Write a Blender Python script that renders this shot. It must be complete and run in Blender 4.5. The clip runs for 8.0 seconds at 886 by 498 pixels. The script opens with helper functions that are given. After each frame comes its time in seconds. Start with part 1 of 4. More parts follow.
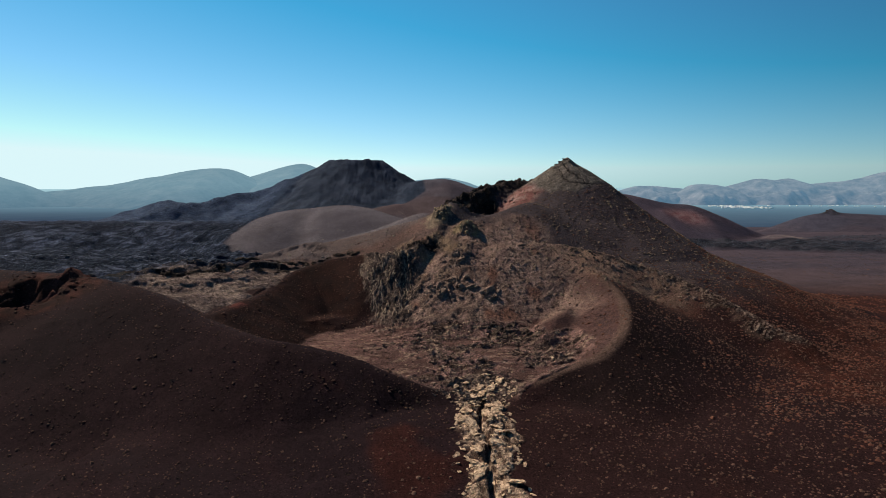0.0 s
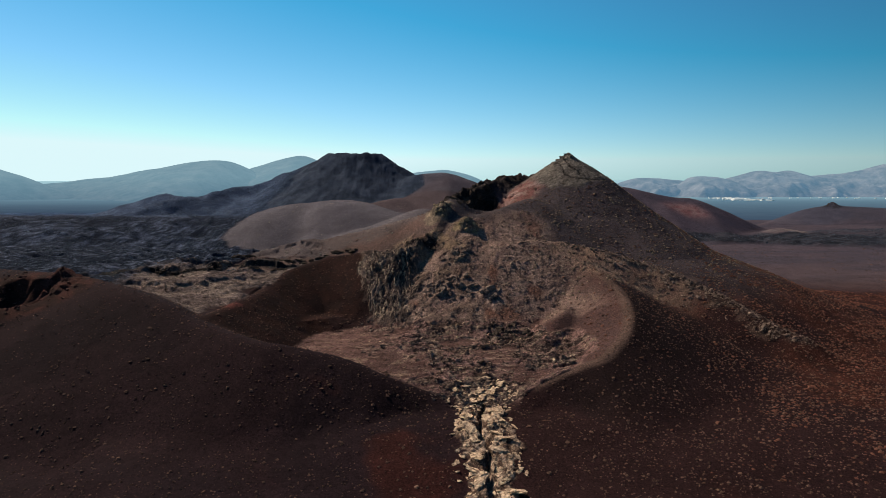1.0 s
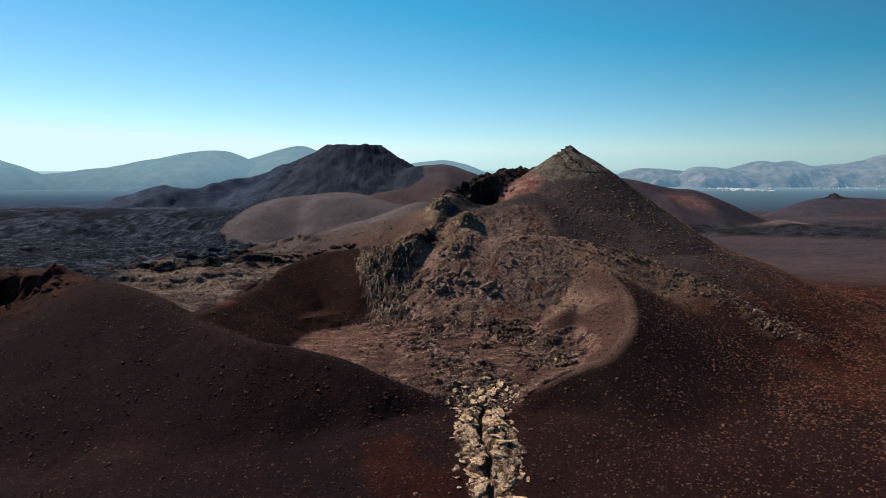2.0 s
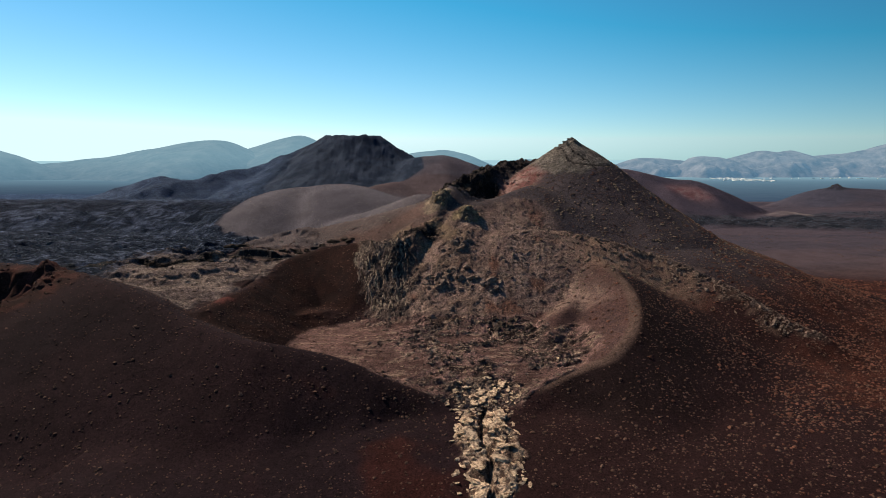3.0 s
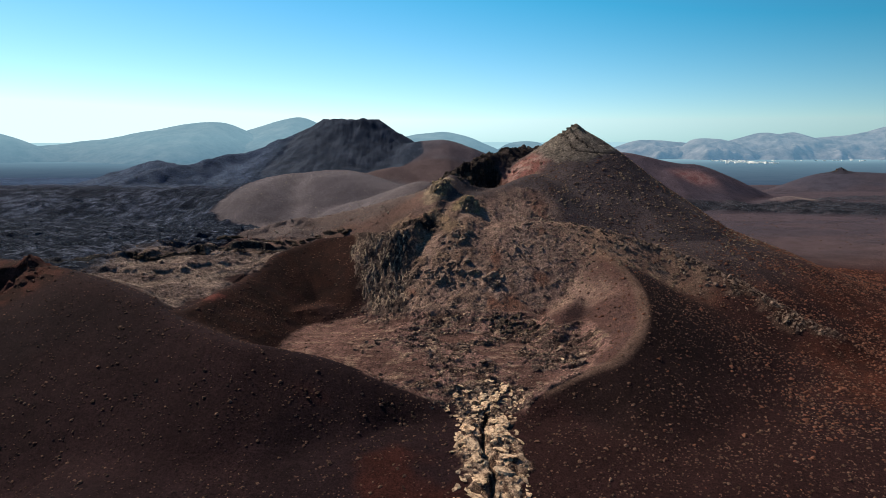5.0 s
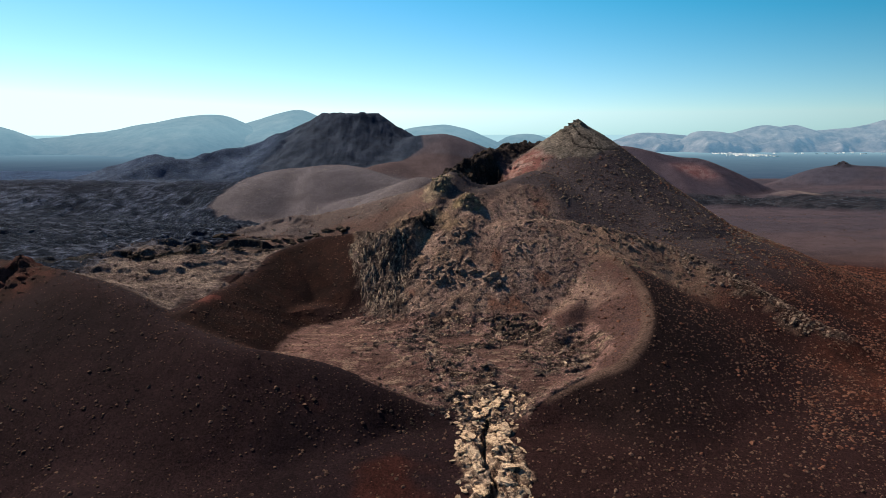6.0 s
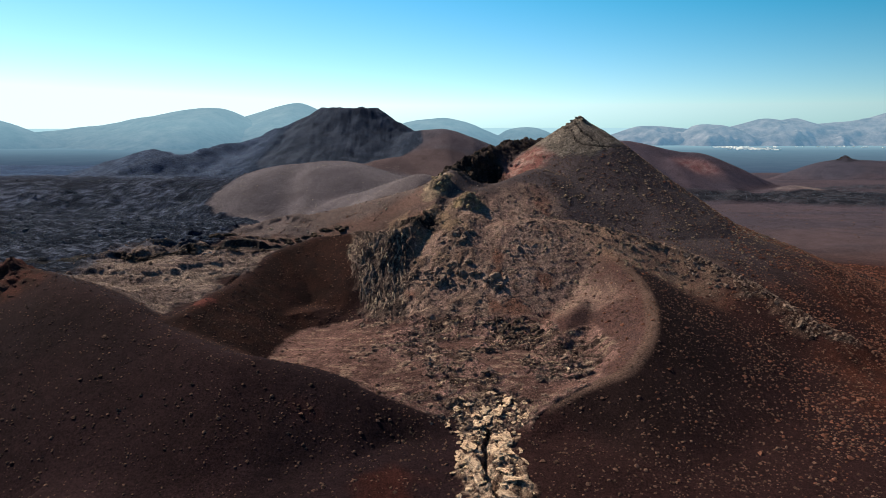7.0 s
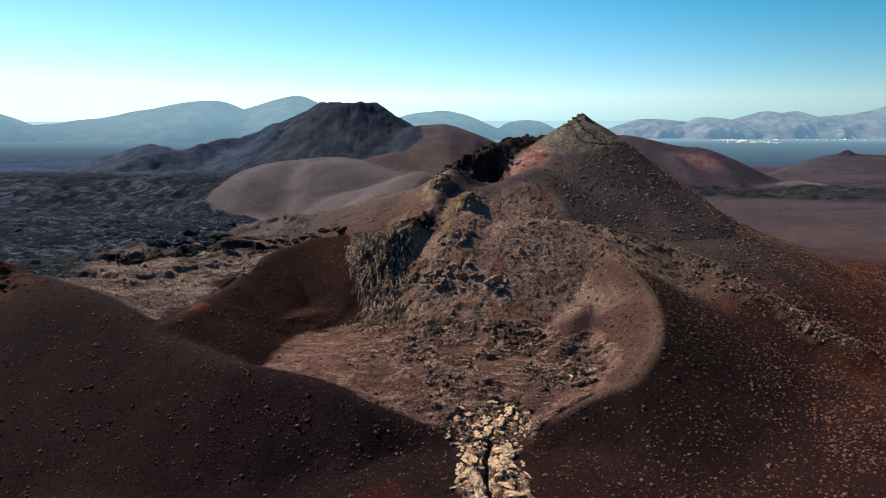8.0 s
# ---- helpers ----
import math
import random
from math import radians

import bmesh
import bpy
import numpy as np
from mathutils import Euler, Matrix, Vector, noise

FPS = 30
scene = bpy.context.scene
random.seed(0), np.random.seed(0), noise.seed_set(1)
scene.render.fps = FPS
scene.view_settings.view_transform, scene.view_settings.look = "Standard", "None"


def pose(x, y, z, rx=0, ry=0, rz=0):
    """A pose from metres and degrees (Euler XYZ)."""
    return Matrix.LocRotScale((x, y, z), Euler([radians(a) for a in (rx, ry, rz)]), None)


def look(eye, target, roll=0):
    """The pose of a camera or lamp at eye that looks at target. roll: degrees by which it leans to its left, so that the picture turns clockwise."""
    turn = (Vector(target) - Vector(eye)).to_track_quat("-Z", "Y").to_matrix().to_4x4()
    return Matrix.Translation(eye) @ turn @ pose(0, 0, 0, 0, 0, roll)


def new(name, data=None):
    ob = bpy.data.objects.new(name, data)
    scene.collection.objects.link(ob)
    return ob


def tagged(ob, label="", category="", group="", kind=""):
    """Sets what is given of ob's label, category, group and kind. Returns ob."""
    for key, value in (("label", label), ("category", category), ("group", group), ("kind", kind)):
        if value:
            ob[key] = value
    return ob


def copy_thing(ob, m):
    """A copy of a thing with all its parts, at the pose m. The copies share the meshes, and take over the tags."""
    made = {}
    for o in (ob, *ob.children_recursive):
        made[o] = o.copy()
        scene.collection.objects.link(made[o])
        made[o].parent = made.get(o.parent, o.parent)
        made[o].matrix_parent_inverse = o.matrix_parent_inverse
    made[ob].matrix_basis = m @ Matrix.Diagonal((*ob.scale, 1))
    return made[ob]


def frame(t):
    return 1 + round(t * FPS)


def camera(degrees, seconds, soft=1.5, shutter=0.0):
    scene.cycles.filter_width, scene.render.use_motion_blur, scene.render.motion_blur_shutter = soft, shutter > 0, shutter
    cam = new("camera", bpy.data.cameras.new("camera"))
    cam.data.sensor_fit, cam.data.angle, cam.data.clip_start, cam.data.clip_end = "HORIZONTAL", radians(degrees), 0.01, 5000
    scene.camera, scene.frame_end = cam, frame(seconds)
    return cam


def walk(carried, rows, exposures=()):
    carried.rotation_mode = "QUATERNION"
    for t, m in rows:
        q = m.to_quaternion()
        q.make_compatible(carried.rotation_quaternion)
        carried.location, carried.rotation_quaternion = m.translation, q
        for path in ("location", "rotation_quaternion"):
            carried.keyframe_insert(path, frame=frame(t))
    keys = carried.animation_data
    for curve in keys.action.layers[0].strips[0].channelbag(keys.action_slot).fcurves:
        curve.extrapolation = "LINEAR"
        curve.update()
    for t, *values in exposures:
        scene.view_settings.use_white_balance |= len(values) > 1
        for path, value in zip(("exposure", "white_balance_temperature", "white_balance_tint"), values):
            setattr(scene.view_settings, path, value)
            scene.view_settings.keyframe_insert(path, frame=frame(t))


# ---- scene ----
cam = camera(65.0, 8.0, soft=0.5)
# seconds, x, y, z, pitch, yaw: a drone that flies ahead and climbs while it tips down
PATH = [
    (0.0, 0.000, 0.000, 70.000, -4.923, 0.000),
    (0.5, 0.083, 2.765, 71.185, -5.236, -0.012),
    (1.0, 0.154, 5.522, 72.255, -5.603, -0.021),
    (1.5, 0.214, 8.272, 73.227, -6.006, -0.027),
    (2.0, 0.263, 11.018, 74.120, -6.428, -0.031),
    (2.5, 0.303, 13.759, 74.952, -6.856, -0.034),
    (3.0, 0.333, 16.498, 75.741, -7.278, -0.035),
    (3.5, 0.355, 19.235, 76.506, -7.687, -0.035),
    (4.0, 0.369, 21.972, 77.265, -8.075, -0.035),
    (4.5, 0.377, 24.710, 78.037, -8.439, -0.035),
    (5.0, 0.377, 27.450, 78.839, -8.779, -0.034),
    (5.5, 0.372, 30.193, 79.690, -9.096, -0.035),
    (6.0, 0.362, 32.940, 80.608, -9.393, -0.036),
    (6.5, 0.347, 35.694, 81.612, -9.678, -0.039),
    (7.0, 0.328, 38.454, 82.720, -9.960, -0.044),
    (7.5, 0.306, 41.222, 83.950, -10.250, -0.051),
    (8.0, 0.282, 44.000, 85.320, -10.563, -0.061),
]
walk(cam, [(t, pose(x, y, z, 90 + pitch, 0, yaw)) for t, x, y, z, pitch, yaw in PATH], [(0.0, 0.46), (4.0, 0.66), (8.0, 0.86)])

# ---- light ----
SUN_TOWARDS = Vector((-0.58, 0.46, 0.66)).normalized()
world = bpy.data.worlds.new("sky")
scene.world = world
world.use_nodes = True
wt = world.node_tree
sky = wt.nodes.new("ShaderNodeTexSky")
sky.sky_type = "NISHITA"
sky.sun_disc = False
sky.sun_elevation = math.asin(SUN_TOWARDS.z)
sky.sun_rotation = math.atan2(SUN_TOWARDS.x, SUN_TOWARDS.y)
sky.altitude = 200
sky.air_density, sky.dust_density, sky.ozone_density = 0.7, 0.1, 6.0
# the deep cyan of clean sea air: red fades first
split, join = wt.nodes.new("ShaderNodeSeparateColor"), wt.nodes.new("ShaderNodeCombineColor")
wt.links.new(sky.outputs[0], split.inputs[0])


def sky_math(operation, source, value):
    n = wt.nodes.new("ShaderNodeMath")
    n.operation = operation
    wt.links.new(source, n.inputs[0])
    n.inputs[1].default_value = value
    return n.outputs[0]


def sky_least(a, b):
    n = wt.nodes.new("ShaderNodeMath")
    n.operation = "MINIMUM"
    wt.links.new(a, n.inputs[0])
    wt.links.new(b, n.inputs[1])
    return n.outputs[0]


blue = sky_math("MINIMUM", sky_math("ADD", sky_math("MULTIPLY", split.outputs[2], 0.10), 0.13), 0.97)
green = sky_least(sky_math("MULTIPLY", split.outputs[1], 0.138), sky_math("MULTIPLY", blue, 0.968))
red = sky_math("MAXIMUM", sky_math("MULTIPLY", sky_math("SUBTRACT", split.outputs[0], 1.25), 0.185), 0.055)
red = sky_least(red, sky_math("MULTIPLY", sky_math("POWER", green, 1.7), 0.80))
green, blue = sky_math("POWER", green, 1.08), sky_math("POWER", blue, 1.13)
for channel, value in enumerate((red, green, blue)):
    wt.links.new(value, join.inputs[channel])
wt.nodes["Background"].inputs["Strength"].default_value = 0.7
# sea haze scatters forward: the sky pales towards the sun's side and deepens away from it
toward = wt.nodes.new("ShaderNodeVectorMath")
toward.operation = "DOT_PRODUCT"
wt.links.new(wt.nodes.new("ShaderNodeTexCoord").outputs["Generated"], toward.inputs[0])
toward.inputs[1].default_value = Vector((SUN_TOWARDS.x, SUN_TOWARDS.y, 0)).normalized()
scatter = wt.nodes.new("ShaderNodeMapRange")
scatter.interpolation_type = "SMOOTHSTEP"
wt.links.new(toward.outputs["Value"], scatter.inputs["Value"])
for key, value in (("From Min", -0.27), ("From Max", 0.70), ("To Min", 0.58), ("To Max", 1.03)):
    scatter.inputs[key].default_value = value
shaded = wt.nodes.new("ShaderNodeVectorMath")
shaded.operation = "SCALE"
wt.links.new(join.outputs[0], shaded.inputs[0])
wt.links.new(scatter.outputs["Result"], shaded.inputs["Scale"])
wt.links.new(shaded.outputs[0], wt.nodes["Background"].inputs["Color"])
sun = new("sun", bpy.data.lights.new("sun", "SUN"))
sun.data.energy, sun.data.angle, sun.data.color = 5.0, radians(0.53), (1.0, 0.87, 0.70)
sun.matrix_world = look(SUN_TOWARDS * 300, (0, 0, 0))

# ---- noise and relief helpers ----
TURNS = np.random.default_rng(5).random(1048576).astype(np.float32) * np.float32(2 * np.pi)
LATTICE = np.stack([np.cos(TURNS), np.sin(TURNS)], -1)


def hash2(ix, iy, seed):
    return LATTICE[(ix * 1619 + iy * 31337 + seed * 1013) & 1048575]


def grad_noise(x, y, seed=0):
    """Gradient noise, about -1 to 1, one cell per unit."""
    x, y = x.astype(np.float32), y.astype(np.float32)
    fx, fy = np.floor(x), np.floor(y)
    u, v = x - fx, y - fy
    ix, iy = fx.astype(np.int32), fy.astype(np.int32)
    su, sv = u * u * u * (u * (u * 6 - 15) + 10), v * v * v * (v * (v * 6 - 15) + 10)

    def corner(dx, dy):
        g = hash2(ix + dx, iy + dy, seed)
        return g[..., 0] * (u - dx) + g[..., 1] * (v - dy)
    top = corner(0, 0) * (1 - su) + corner(1, 0) * su
    low = corner(0, 1) * (1 - su) + corner(1, 1) * su
    return 1.5 * (top * (1 - sv) + low * sv)


def fbm(x, y, size, octaves, seed=0, gain=0.5):
    total, amp = 0.0, 1.0
    for k in range(octaves):
        total = total + amp * grad_noise(x / size + 17.3 * k, y / size - 9.1 * k, seed + k)
        size, amp = size / 2.03, amp * gain
    return total


def ridged(x, y, size, octaves, seed=0, gain=0.55):
    total, amp, weight = 0.0, 1.0, 1.0
    for k in range(octaves):
        n = (1 - np.abs(grad_noise(x / size + 5.7 * k, y / size + 3.3 * k, seed + k))) ** 2
        total = total + amp * n * weight
        weight = np.clip(n * 1.6, 0, 1)
        size, amp = size / 2.1, amp * gain
    return total


def step(a, b, v):
    s = np.clip((v - a) / (b - a), 0, 1)
    return s * s * (3 - 2 * s)


def smax(a, b, k):
    h = np.clip(0.5 + 0.5 * (a - b) / k, 0, 1)
    return b + (a - b) * h + k * h * (1 - h)


def smooth_line(points, parts=4):
    """A Catmull-Rom line through the points."""
    p = np.array(points, float)
    p = np.vstack([2 * p[0] - p[1], p, 2 * p[-1] - p[-2]])
    out = []
    for i in range(1, len(p) - 2):
        for s in np.arange(parts) / parts:
            out.append(0.5 * (2 * p[i] + (p[i + 1] - p[i - 1]) * s + (2 * p[i - 1] - 5 * p[i] + 4 * p[i + 1] - p[i + 2]) * s ** 2
                              + (3 * p[i] - p[i - 1] - 3 * p[i + 1] + p[i + 2]) * s ** 3))
    return np.array(out + [p[-2]])


def nearest(points, x, y, parts=4):
    """Distance to a line, its height at the foot, and the side (1: left of its way, -1: right), how far along (0 to 1)."""
    line = smooth_line(points, parts).astype(np.float32)
    x, y = x.astype(np.float32), y.astype(np.float32)
    best, which, foot = np.full(x.shape, 1e12, np.float32), np.zeros(x.shape, np.int32), np.zeros(x.shape, np.float32)
    for i, (a, b) in enumerate(zip(line[:-1], line[1:])):
        dx, dy = b[0] - a[0], b[1] - a[1]
        px, py = x - a[0], y - a[1]
        t = np.clip((px * dx + py * dy) / (dx * dx + dy * dy), 0, 1)
        px -= t * dx
        py -= t * dy
        d = px * px + py * py
        m = d < best
        np.copyto(best, d, where=m)
        np.copyto(which, i, where=m)
        np.copyto(foot, t, where=m)
    a, b = line[which], line[which + 1]
    side = np.sign((b[..., 0] - a[..., 0]) * (y - a[..., 1]) - (b[..., 1] - a[..., 1]) * (x - a[..., 0]))
    return np.sqrt(best), a[..., 2] + foot * (b[..., 2] - a[..., 2]), side, (which + foot) / (len(line) - 1)


def blurred(z, cells):
    """Smooths a grid of heights over a number of cells, twice."""
    if z.ndim < 2 or cells < 1:
        return z
    for axis in (0, 1, 0, 1):
        pad = [(0, 0), (0, 0)]
        pad[axis] = (cells + 1, cells)
        total = np.cumsum(np.pad(z, pad, mode="edge"), axis=axis, dtype=np.float64)
        n = total.shape[axis]
        z = (np.take(total, range(2 * cells + 1, n), axis) - np.take(total, range(0, n - 2 * cells - 1), axis)) / (2 * cells + 1)
    return z.astype(np.float32)


def tent(points, left, right, x, y, crest=2.0, reach=1e9, blur=2):
    """A ridge with loose slopes: left and right are the slopes on either side of the line's way."""
    out = np.full(x.shape, -60.0)
    p = np.array(points, float)
    pad = (p[:, 2].max() + 10) / min(left, right)
    m = (x > p[:, 0].min() - pad) & (x < p[:, 0].max() + pad) & (y > p[:, 1].min() - pad) & (y < p[:, 1].max() + pad)
    d, high, side, _ = nearest(points, x[m], y[m], 6)
    slope = np.where(side > 0, left, right)
    # the two slopes meet over a rounded crest; far from the crest they flatten
    d = np.sqrt(d * d + crest * crest) - crest
    out[m] = high - slope * reach * (1 - np.exp(-d / reach)) if reach < 1e8 else high - slope * d
    return blurred(out, blur)


# ---- the land: crest lines of the cones and craters (x, y, z in metres) ----
PEAK = (73, 412, 89)
NEAR_ARM = [(-260, 318, 34), (-200, 292, 37), (-141, 264, 37.3), (-108, 246, 33.8), (-85, 230, 28.2), (-62, 219, 23.4), (-48, 217, 21), (-36, 216, 19), (-27.8, 214.8, 16.6), (-19.5, 213, 14.4),
            (-13, 212, 12), (-6.5, 210, 10), (-2.5, 207, 8), (1.2, 202, 4.7), (3.5, 195, 0.5)]
RIGHT_ARM = [(22.5, 204, 6.5), (25.5, 209, 9), (29, 212.5, 10.4), (36, 217, 12.4), (44, 220.5, 14.4), (51.5, 223, 16.2), (62, 238, 20.5), (67.5, 254, 24), (70.3, 272, 27.5), (70, 290, 31),
             (66, 306, 34), (58, 318, 38)]
LEFT_RIM = [(-82, 238, 26.5), (-79, 257, 27), (-76, 280, 27.2), (-74, 298, 28.5), (-66, 318, 33), (-52, 326, 37.5), (-40, 321, 39.5),
            (-22, 316, 42), (-7, 331, 46), (0, 348, 57), (4, 362, 62)]
LAVA_RIM = [(3, 358, 62), (8, 375, 65), (18, 398, 68), (30, 420, 72), (42, 438, 75), (53, 449, 75), (66, 440, 77)]
LEDGE = [(10, 346, 53), (20, 354, 55.5), (32, 364, 59), (46, 378, 63)]
SPUR = [(4, 362, 60), (-15, 362, 54), (-40, 364, 47), (-70, 366, 40), (-105, 372, 31)]
INNER_SPUR = [(54, 281, 22), (48, 274, 21), (42, 265, 18.2), (36, 254, 14), (33, 248, 11.5)]
LOWER_LIP = [(-155, 283, 0), (-128, 286, 0), (-108, 284, 0), (-96, 292, 0), (-84, 306, 0)]
LIP = [(-170, 298, 0), (-130, 300, 0), (-104, 308, 0), (-92, 330, 0), (-76, 336, 0), (-62, 334, 0), (-46, 331, 0)]
BENCH = [(28, 326, 44), (50, 328, 44.5), (70, 325, 41), (97, 317, 32.5), (112, 303, 26), (125, 285, 19), (135, 268, 13)]
FLAT_CONE = [(-130, 802, 97), (-148, 801, 92), (-164, 800, 85.5), (-176, 795, 80.5), (-193, 790, 72.5), (-209, 780, 66), (-229, 765, 62.5), (-242, 750, 59), (-252, 735, 56.5),
             (-265, 715, 54.5), (-288, 690, 47), (-305, 665, 36)]
DARK_HILL = [(-310, 905, 44), (-339, 900, 52), (-360, 900, 55), (-381, 900, 50), (-400, 900, 43), (-421, 900, 37.5), (-450, 900, 28), (-478, 900, 18)]
FLAT_TOP = (-99.5, 800, 102.3, 31)
HUMP = [(-60, 520, 37), (-40, 505, 44), (-24, 490, 50.5), (-16, 482, 53), (-6, 478, 51.5), (6, 472, 45)]
FLAT_CONE_SIDE = [(-30, 752, 80.5), (-16, 742, 82.6), (-1, 740, 84), (10, 740, 82.4), (24, 740, 78), (39, 740, 72.5), (56, 738, 65), (80, 735, 52)]
SADDLE = [(-70, 636, 50), (-53, 660, 54.5), (-39, 680, 55.5), (-23, 694, 53), (0, 700, 52)]
ROUND_HILL = [(-178, 558, 33), (-164, 564, 41), (-152, 574, 48.5), (-141, 588, 54.5), (-128, 600, 59), (-106, 602, 60.8), (-90, 598, 62.2), (-74, 588, 60.5), (-56, 578, 56), (-38, 570, 50.5), (-14, 557, 46), (15, 540, 42)]
RED_CONE = [(262, 955, 35), (283, 950, 41), (298, 950, 43), (314, 950, 37.4), (332, 950, 33), (344, 950, 30), (367, 950, 21), (385, 950, 12)]
RED_HILL = [(205, 1010, 66), (246, 1000, 68), (274, 1000, 64), (298, 1000, 58.6), (322, 1000, 53), (335, 1000, 51.5), (349, 1000, 53), (365, 1000, 48.5), (386, 1000, 40.5), (410, 1000, 30), (442, 1000, 15),
            (462, 1000, 6)]
LOW_HILL = [(560, 1215, 0), (597, 1215, 12.5), (625, 1215, 24), (649, 1215, 32.5), (672, 1215, 33.5), (692, 1215, 31.5), (721, 1215, 31.5), (758, 1215, 29), (850, 1215, 22), (960, 1220, 5)]
PALE_MOUND = [(408, 898, 6), (422, 900, 11), (440, 900, 12.6), (456, 899, 10), (466, 897, 6)]
CHANNEL = [(14, 130, -6), (12, 181, 1), (11, 193, 5), (10, 205, 6), (8, 218, 9), (4, 235, 12), (0, 262, 12.5)]


def base_level(x, y):
    """The plains, the lava-filled valley and the crater's floor, without the cones."""
    far = step(330, 350, y)
    d, _, side, _ = nearest(LEFT_RIM, x, y, 2)
    left = step(-2.5, 2.5, d * side) * step(-25, -40, x) * (1 - far) + step(140, -40, x) * far
    plain = 3.0 - 6 * step(200, 120, y) - 3 * step(500, 800, y) + 2 * step(750, 1000, y) - 42 * step(1090, 1420, y) + 20 * step(1500, 3200, y) + 95 * step(4200, 4990, y)
    valley = -3 + 31.5 * step(205, 250, y) + 4 * step(260, 320, y) - 14 * step(370, 520, y) + 20 * step(545, 615, y) - 3.0 * step(38, 0, d) * (1 - far) - 36 * step(650, 900, y) - 28 * step(1500, 3600, y) + 95 * step(4200, 4990, y)
    low = plain * (1 - left) + valley * left
    floor = 12.0 - 6.5 * step(242, 202, y) - 11 * step(205, 130, y)
    inside = step(1.25, 0.8, ((x + 14) / 76) ** 2 + ((y - 240) / 95) ** 2)
    inside = inside * (1 - left)
    return low * (1 - inside) + floor * inside


def cone_drop(d):
    return np.interp(d, [0, 2, 6, 13, 21, 28, 35, 50, 80, 110, 136, 160, 190, 260, 400], [0, 1.3, 4.2, 8.2, 13.6, 18.8, 24.2, 35.5, 54.5, 66.5, 77, 83.5, 87.5, 93, 101])


def land(x, y):
    """Height of the smooth land."""
    z = base_level(x, y)
    # crest lines and foot lines wander a little, as loose ground does
    near = step(700, 420, y)
    x, y = x + near * 1.8 * fbm(x, y, 34, 1, 110), y + near * 1.8 * fbm(x, y, 34, 1, 120)
    d = np.hypot(x - PEAK[0], y - PEAK[1])
    turn = np.arctan2(y - PEAK[1], x - PEAK[0])
    d = d * (1 + 0.05 * np.sin(3 * turn + 1.0) * step(10, 60, d))
    z = smax(z, PEAK[2] - cone_drop(d), 5)
    z = smax(z, tent(LAVA_RIM, 0.72, 0.80, x, y, 3), 2)
    z = smax(z, tent(LEDGE, 0.55, 0.55, x, y, 4), 3)
    z = smax(z, tent(SPUR, 0.62, 0.28, x, y, 6), 3)
    z = smax(z, tent(BENCH, 0.6, 0.66, x, y, 4), 2)
    z = smax(z, tent(LEFT_RIM[:6], 0.5, 0.555, x, y, 1.0, blur=3), 1.5)
    z = smax(z, tent(LEFT_RIM[5:], 0.5, 0.92, x, y, 1.0), 1.5)
    z = smax(z, tent(NEAR_ARM, 0.55, 0.60, x, y, 4, blur=5), 2)
    z = smax(z, tent(RIGHT_ARM, 0.5, 0.42, x, y, 0.6, blur=3), 2)
    z = smax(z, tent(INNER_SPUR, 0.62, 0.6, x, y, 1.2), 1.5)
    # loose cinder that has slid from the left rim on to the floor
    talus = 12 + 0.40 * (y - np.interp(x, [-60, -50, -39, -20], [262, 271, 279.5, 285])) + 0.5 * fbm(x, y, 8, 3, 188)
    z = np.where((x < -18) & (x > -70) & (y < 306), smax(z, np.minimum(talus, 16.5) - 8 * step(-30, -18, x), 1.0), z)
    # the broken lip of the lava field above the valley
    d, _, side, _ = nearest(LIP, x + 3 * fbm(x, y, 14, 4, 140, 0.6), y + 3 * fbm(x, y, 11, 4, 150, 0.6), 2)
    z = z + 2.6 * (0.2 + 0.8 * step(-0.25, 0.3, fbm(x, y, 16, 3, 183))) * step(-1.0, 1.0, d * side) * step(60, 25, d) * step(-58, -72, x) * step(-150, -120, x)
    d, _, side, _ = nearest(LOWER_LIP, x + 3 * fbm(x, y, 9, 4, 160, 0.6), y + 3 * fbm(x, y, 8, 4, 170, 0.6), 2)
    z = z + 1.1 * step(-0.8, 0.8, d * side) * step(24, 8, d) * step(-80, -90, x) * step(-150, -130, x)
    # the small open crater at the end of the near arm
    z = z - 6.5 * step(1.0, 0.45, np.hypot((x + 159) / 23, (y - 256) / 9.5) + 0.3 * fbm(x, y, 9, 4, 184, 0.6))
    z = z + 3.0 * step(1.0, 0.3, np.hypot((x + 144) / 6, (y - 266) / 5) + 0.35 * fbm(x, y, 5, 3, 185, 0.6))
    # the flat-topped cone: a worn rim and straight flanks
    top_x, top_y, top_z, top_r = FLAT_TOP
    m = (np.abs(x - top_x) < 260) & (np.abs(y - top_y) < 260)
    d = np.hypot(x[m] - top_x, y[m] - top_y)
    d = d + 1.5 * fbm(x[m], y[m], 30, 3, 180)
    cone = top_z + 1.4 * fbm(x[m], y[m], 14, 3, 181) - 0.72 * 150 * (1 - np.exp(-np.maximum(d - top_r, 0) / 150)) - 0.25 * np.maximum(top_r - 5 - d, 0)
    z[m] = smax(z[m], cone, 1.0)
    # the pit under the black rim
    along, across = 0.45 * (x - 22) + 0.89 * (y - 386), 0.89 * (x - 22) - 0.45 * (y - 386)
    z = z - 11 * step(1.0, 0.35, np.hypot(along / 25, across / 12) + 0.35 * fbm(x, y, 9, 4, 182, 0.6))
    # two weathered ochre masses below the rim
    for ox, oy, wide, high in ((12.5, 338, 6.5, 3.2), (-0.5, 350, 6.0, 3.0)):
        z = z + high * step(1.0, 0.45, np.hypot((x - ox) / wide, (y - oy) / (0.8 * wide)) + 0.3 * fbm(x, y, 5, 3, 186, 0.6))
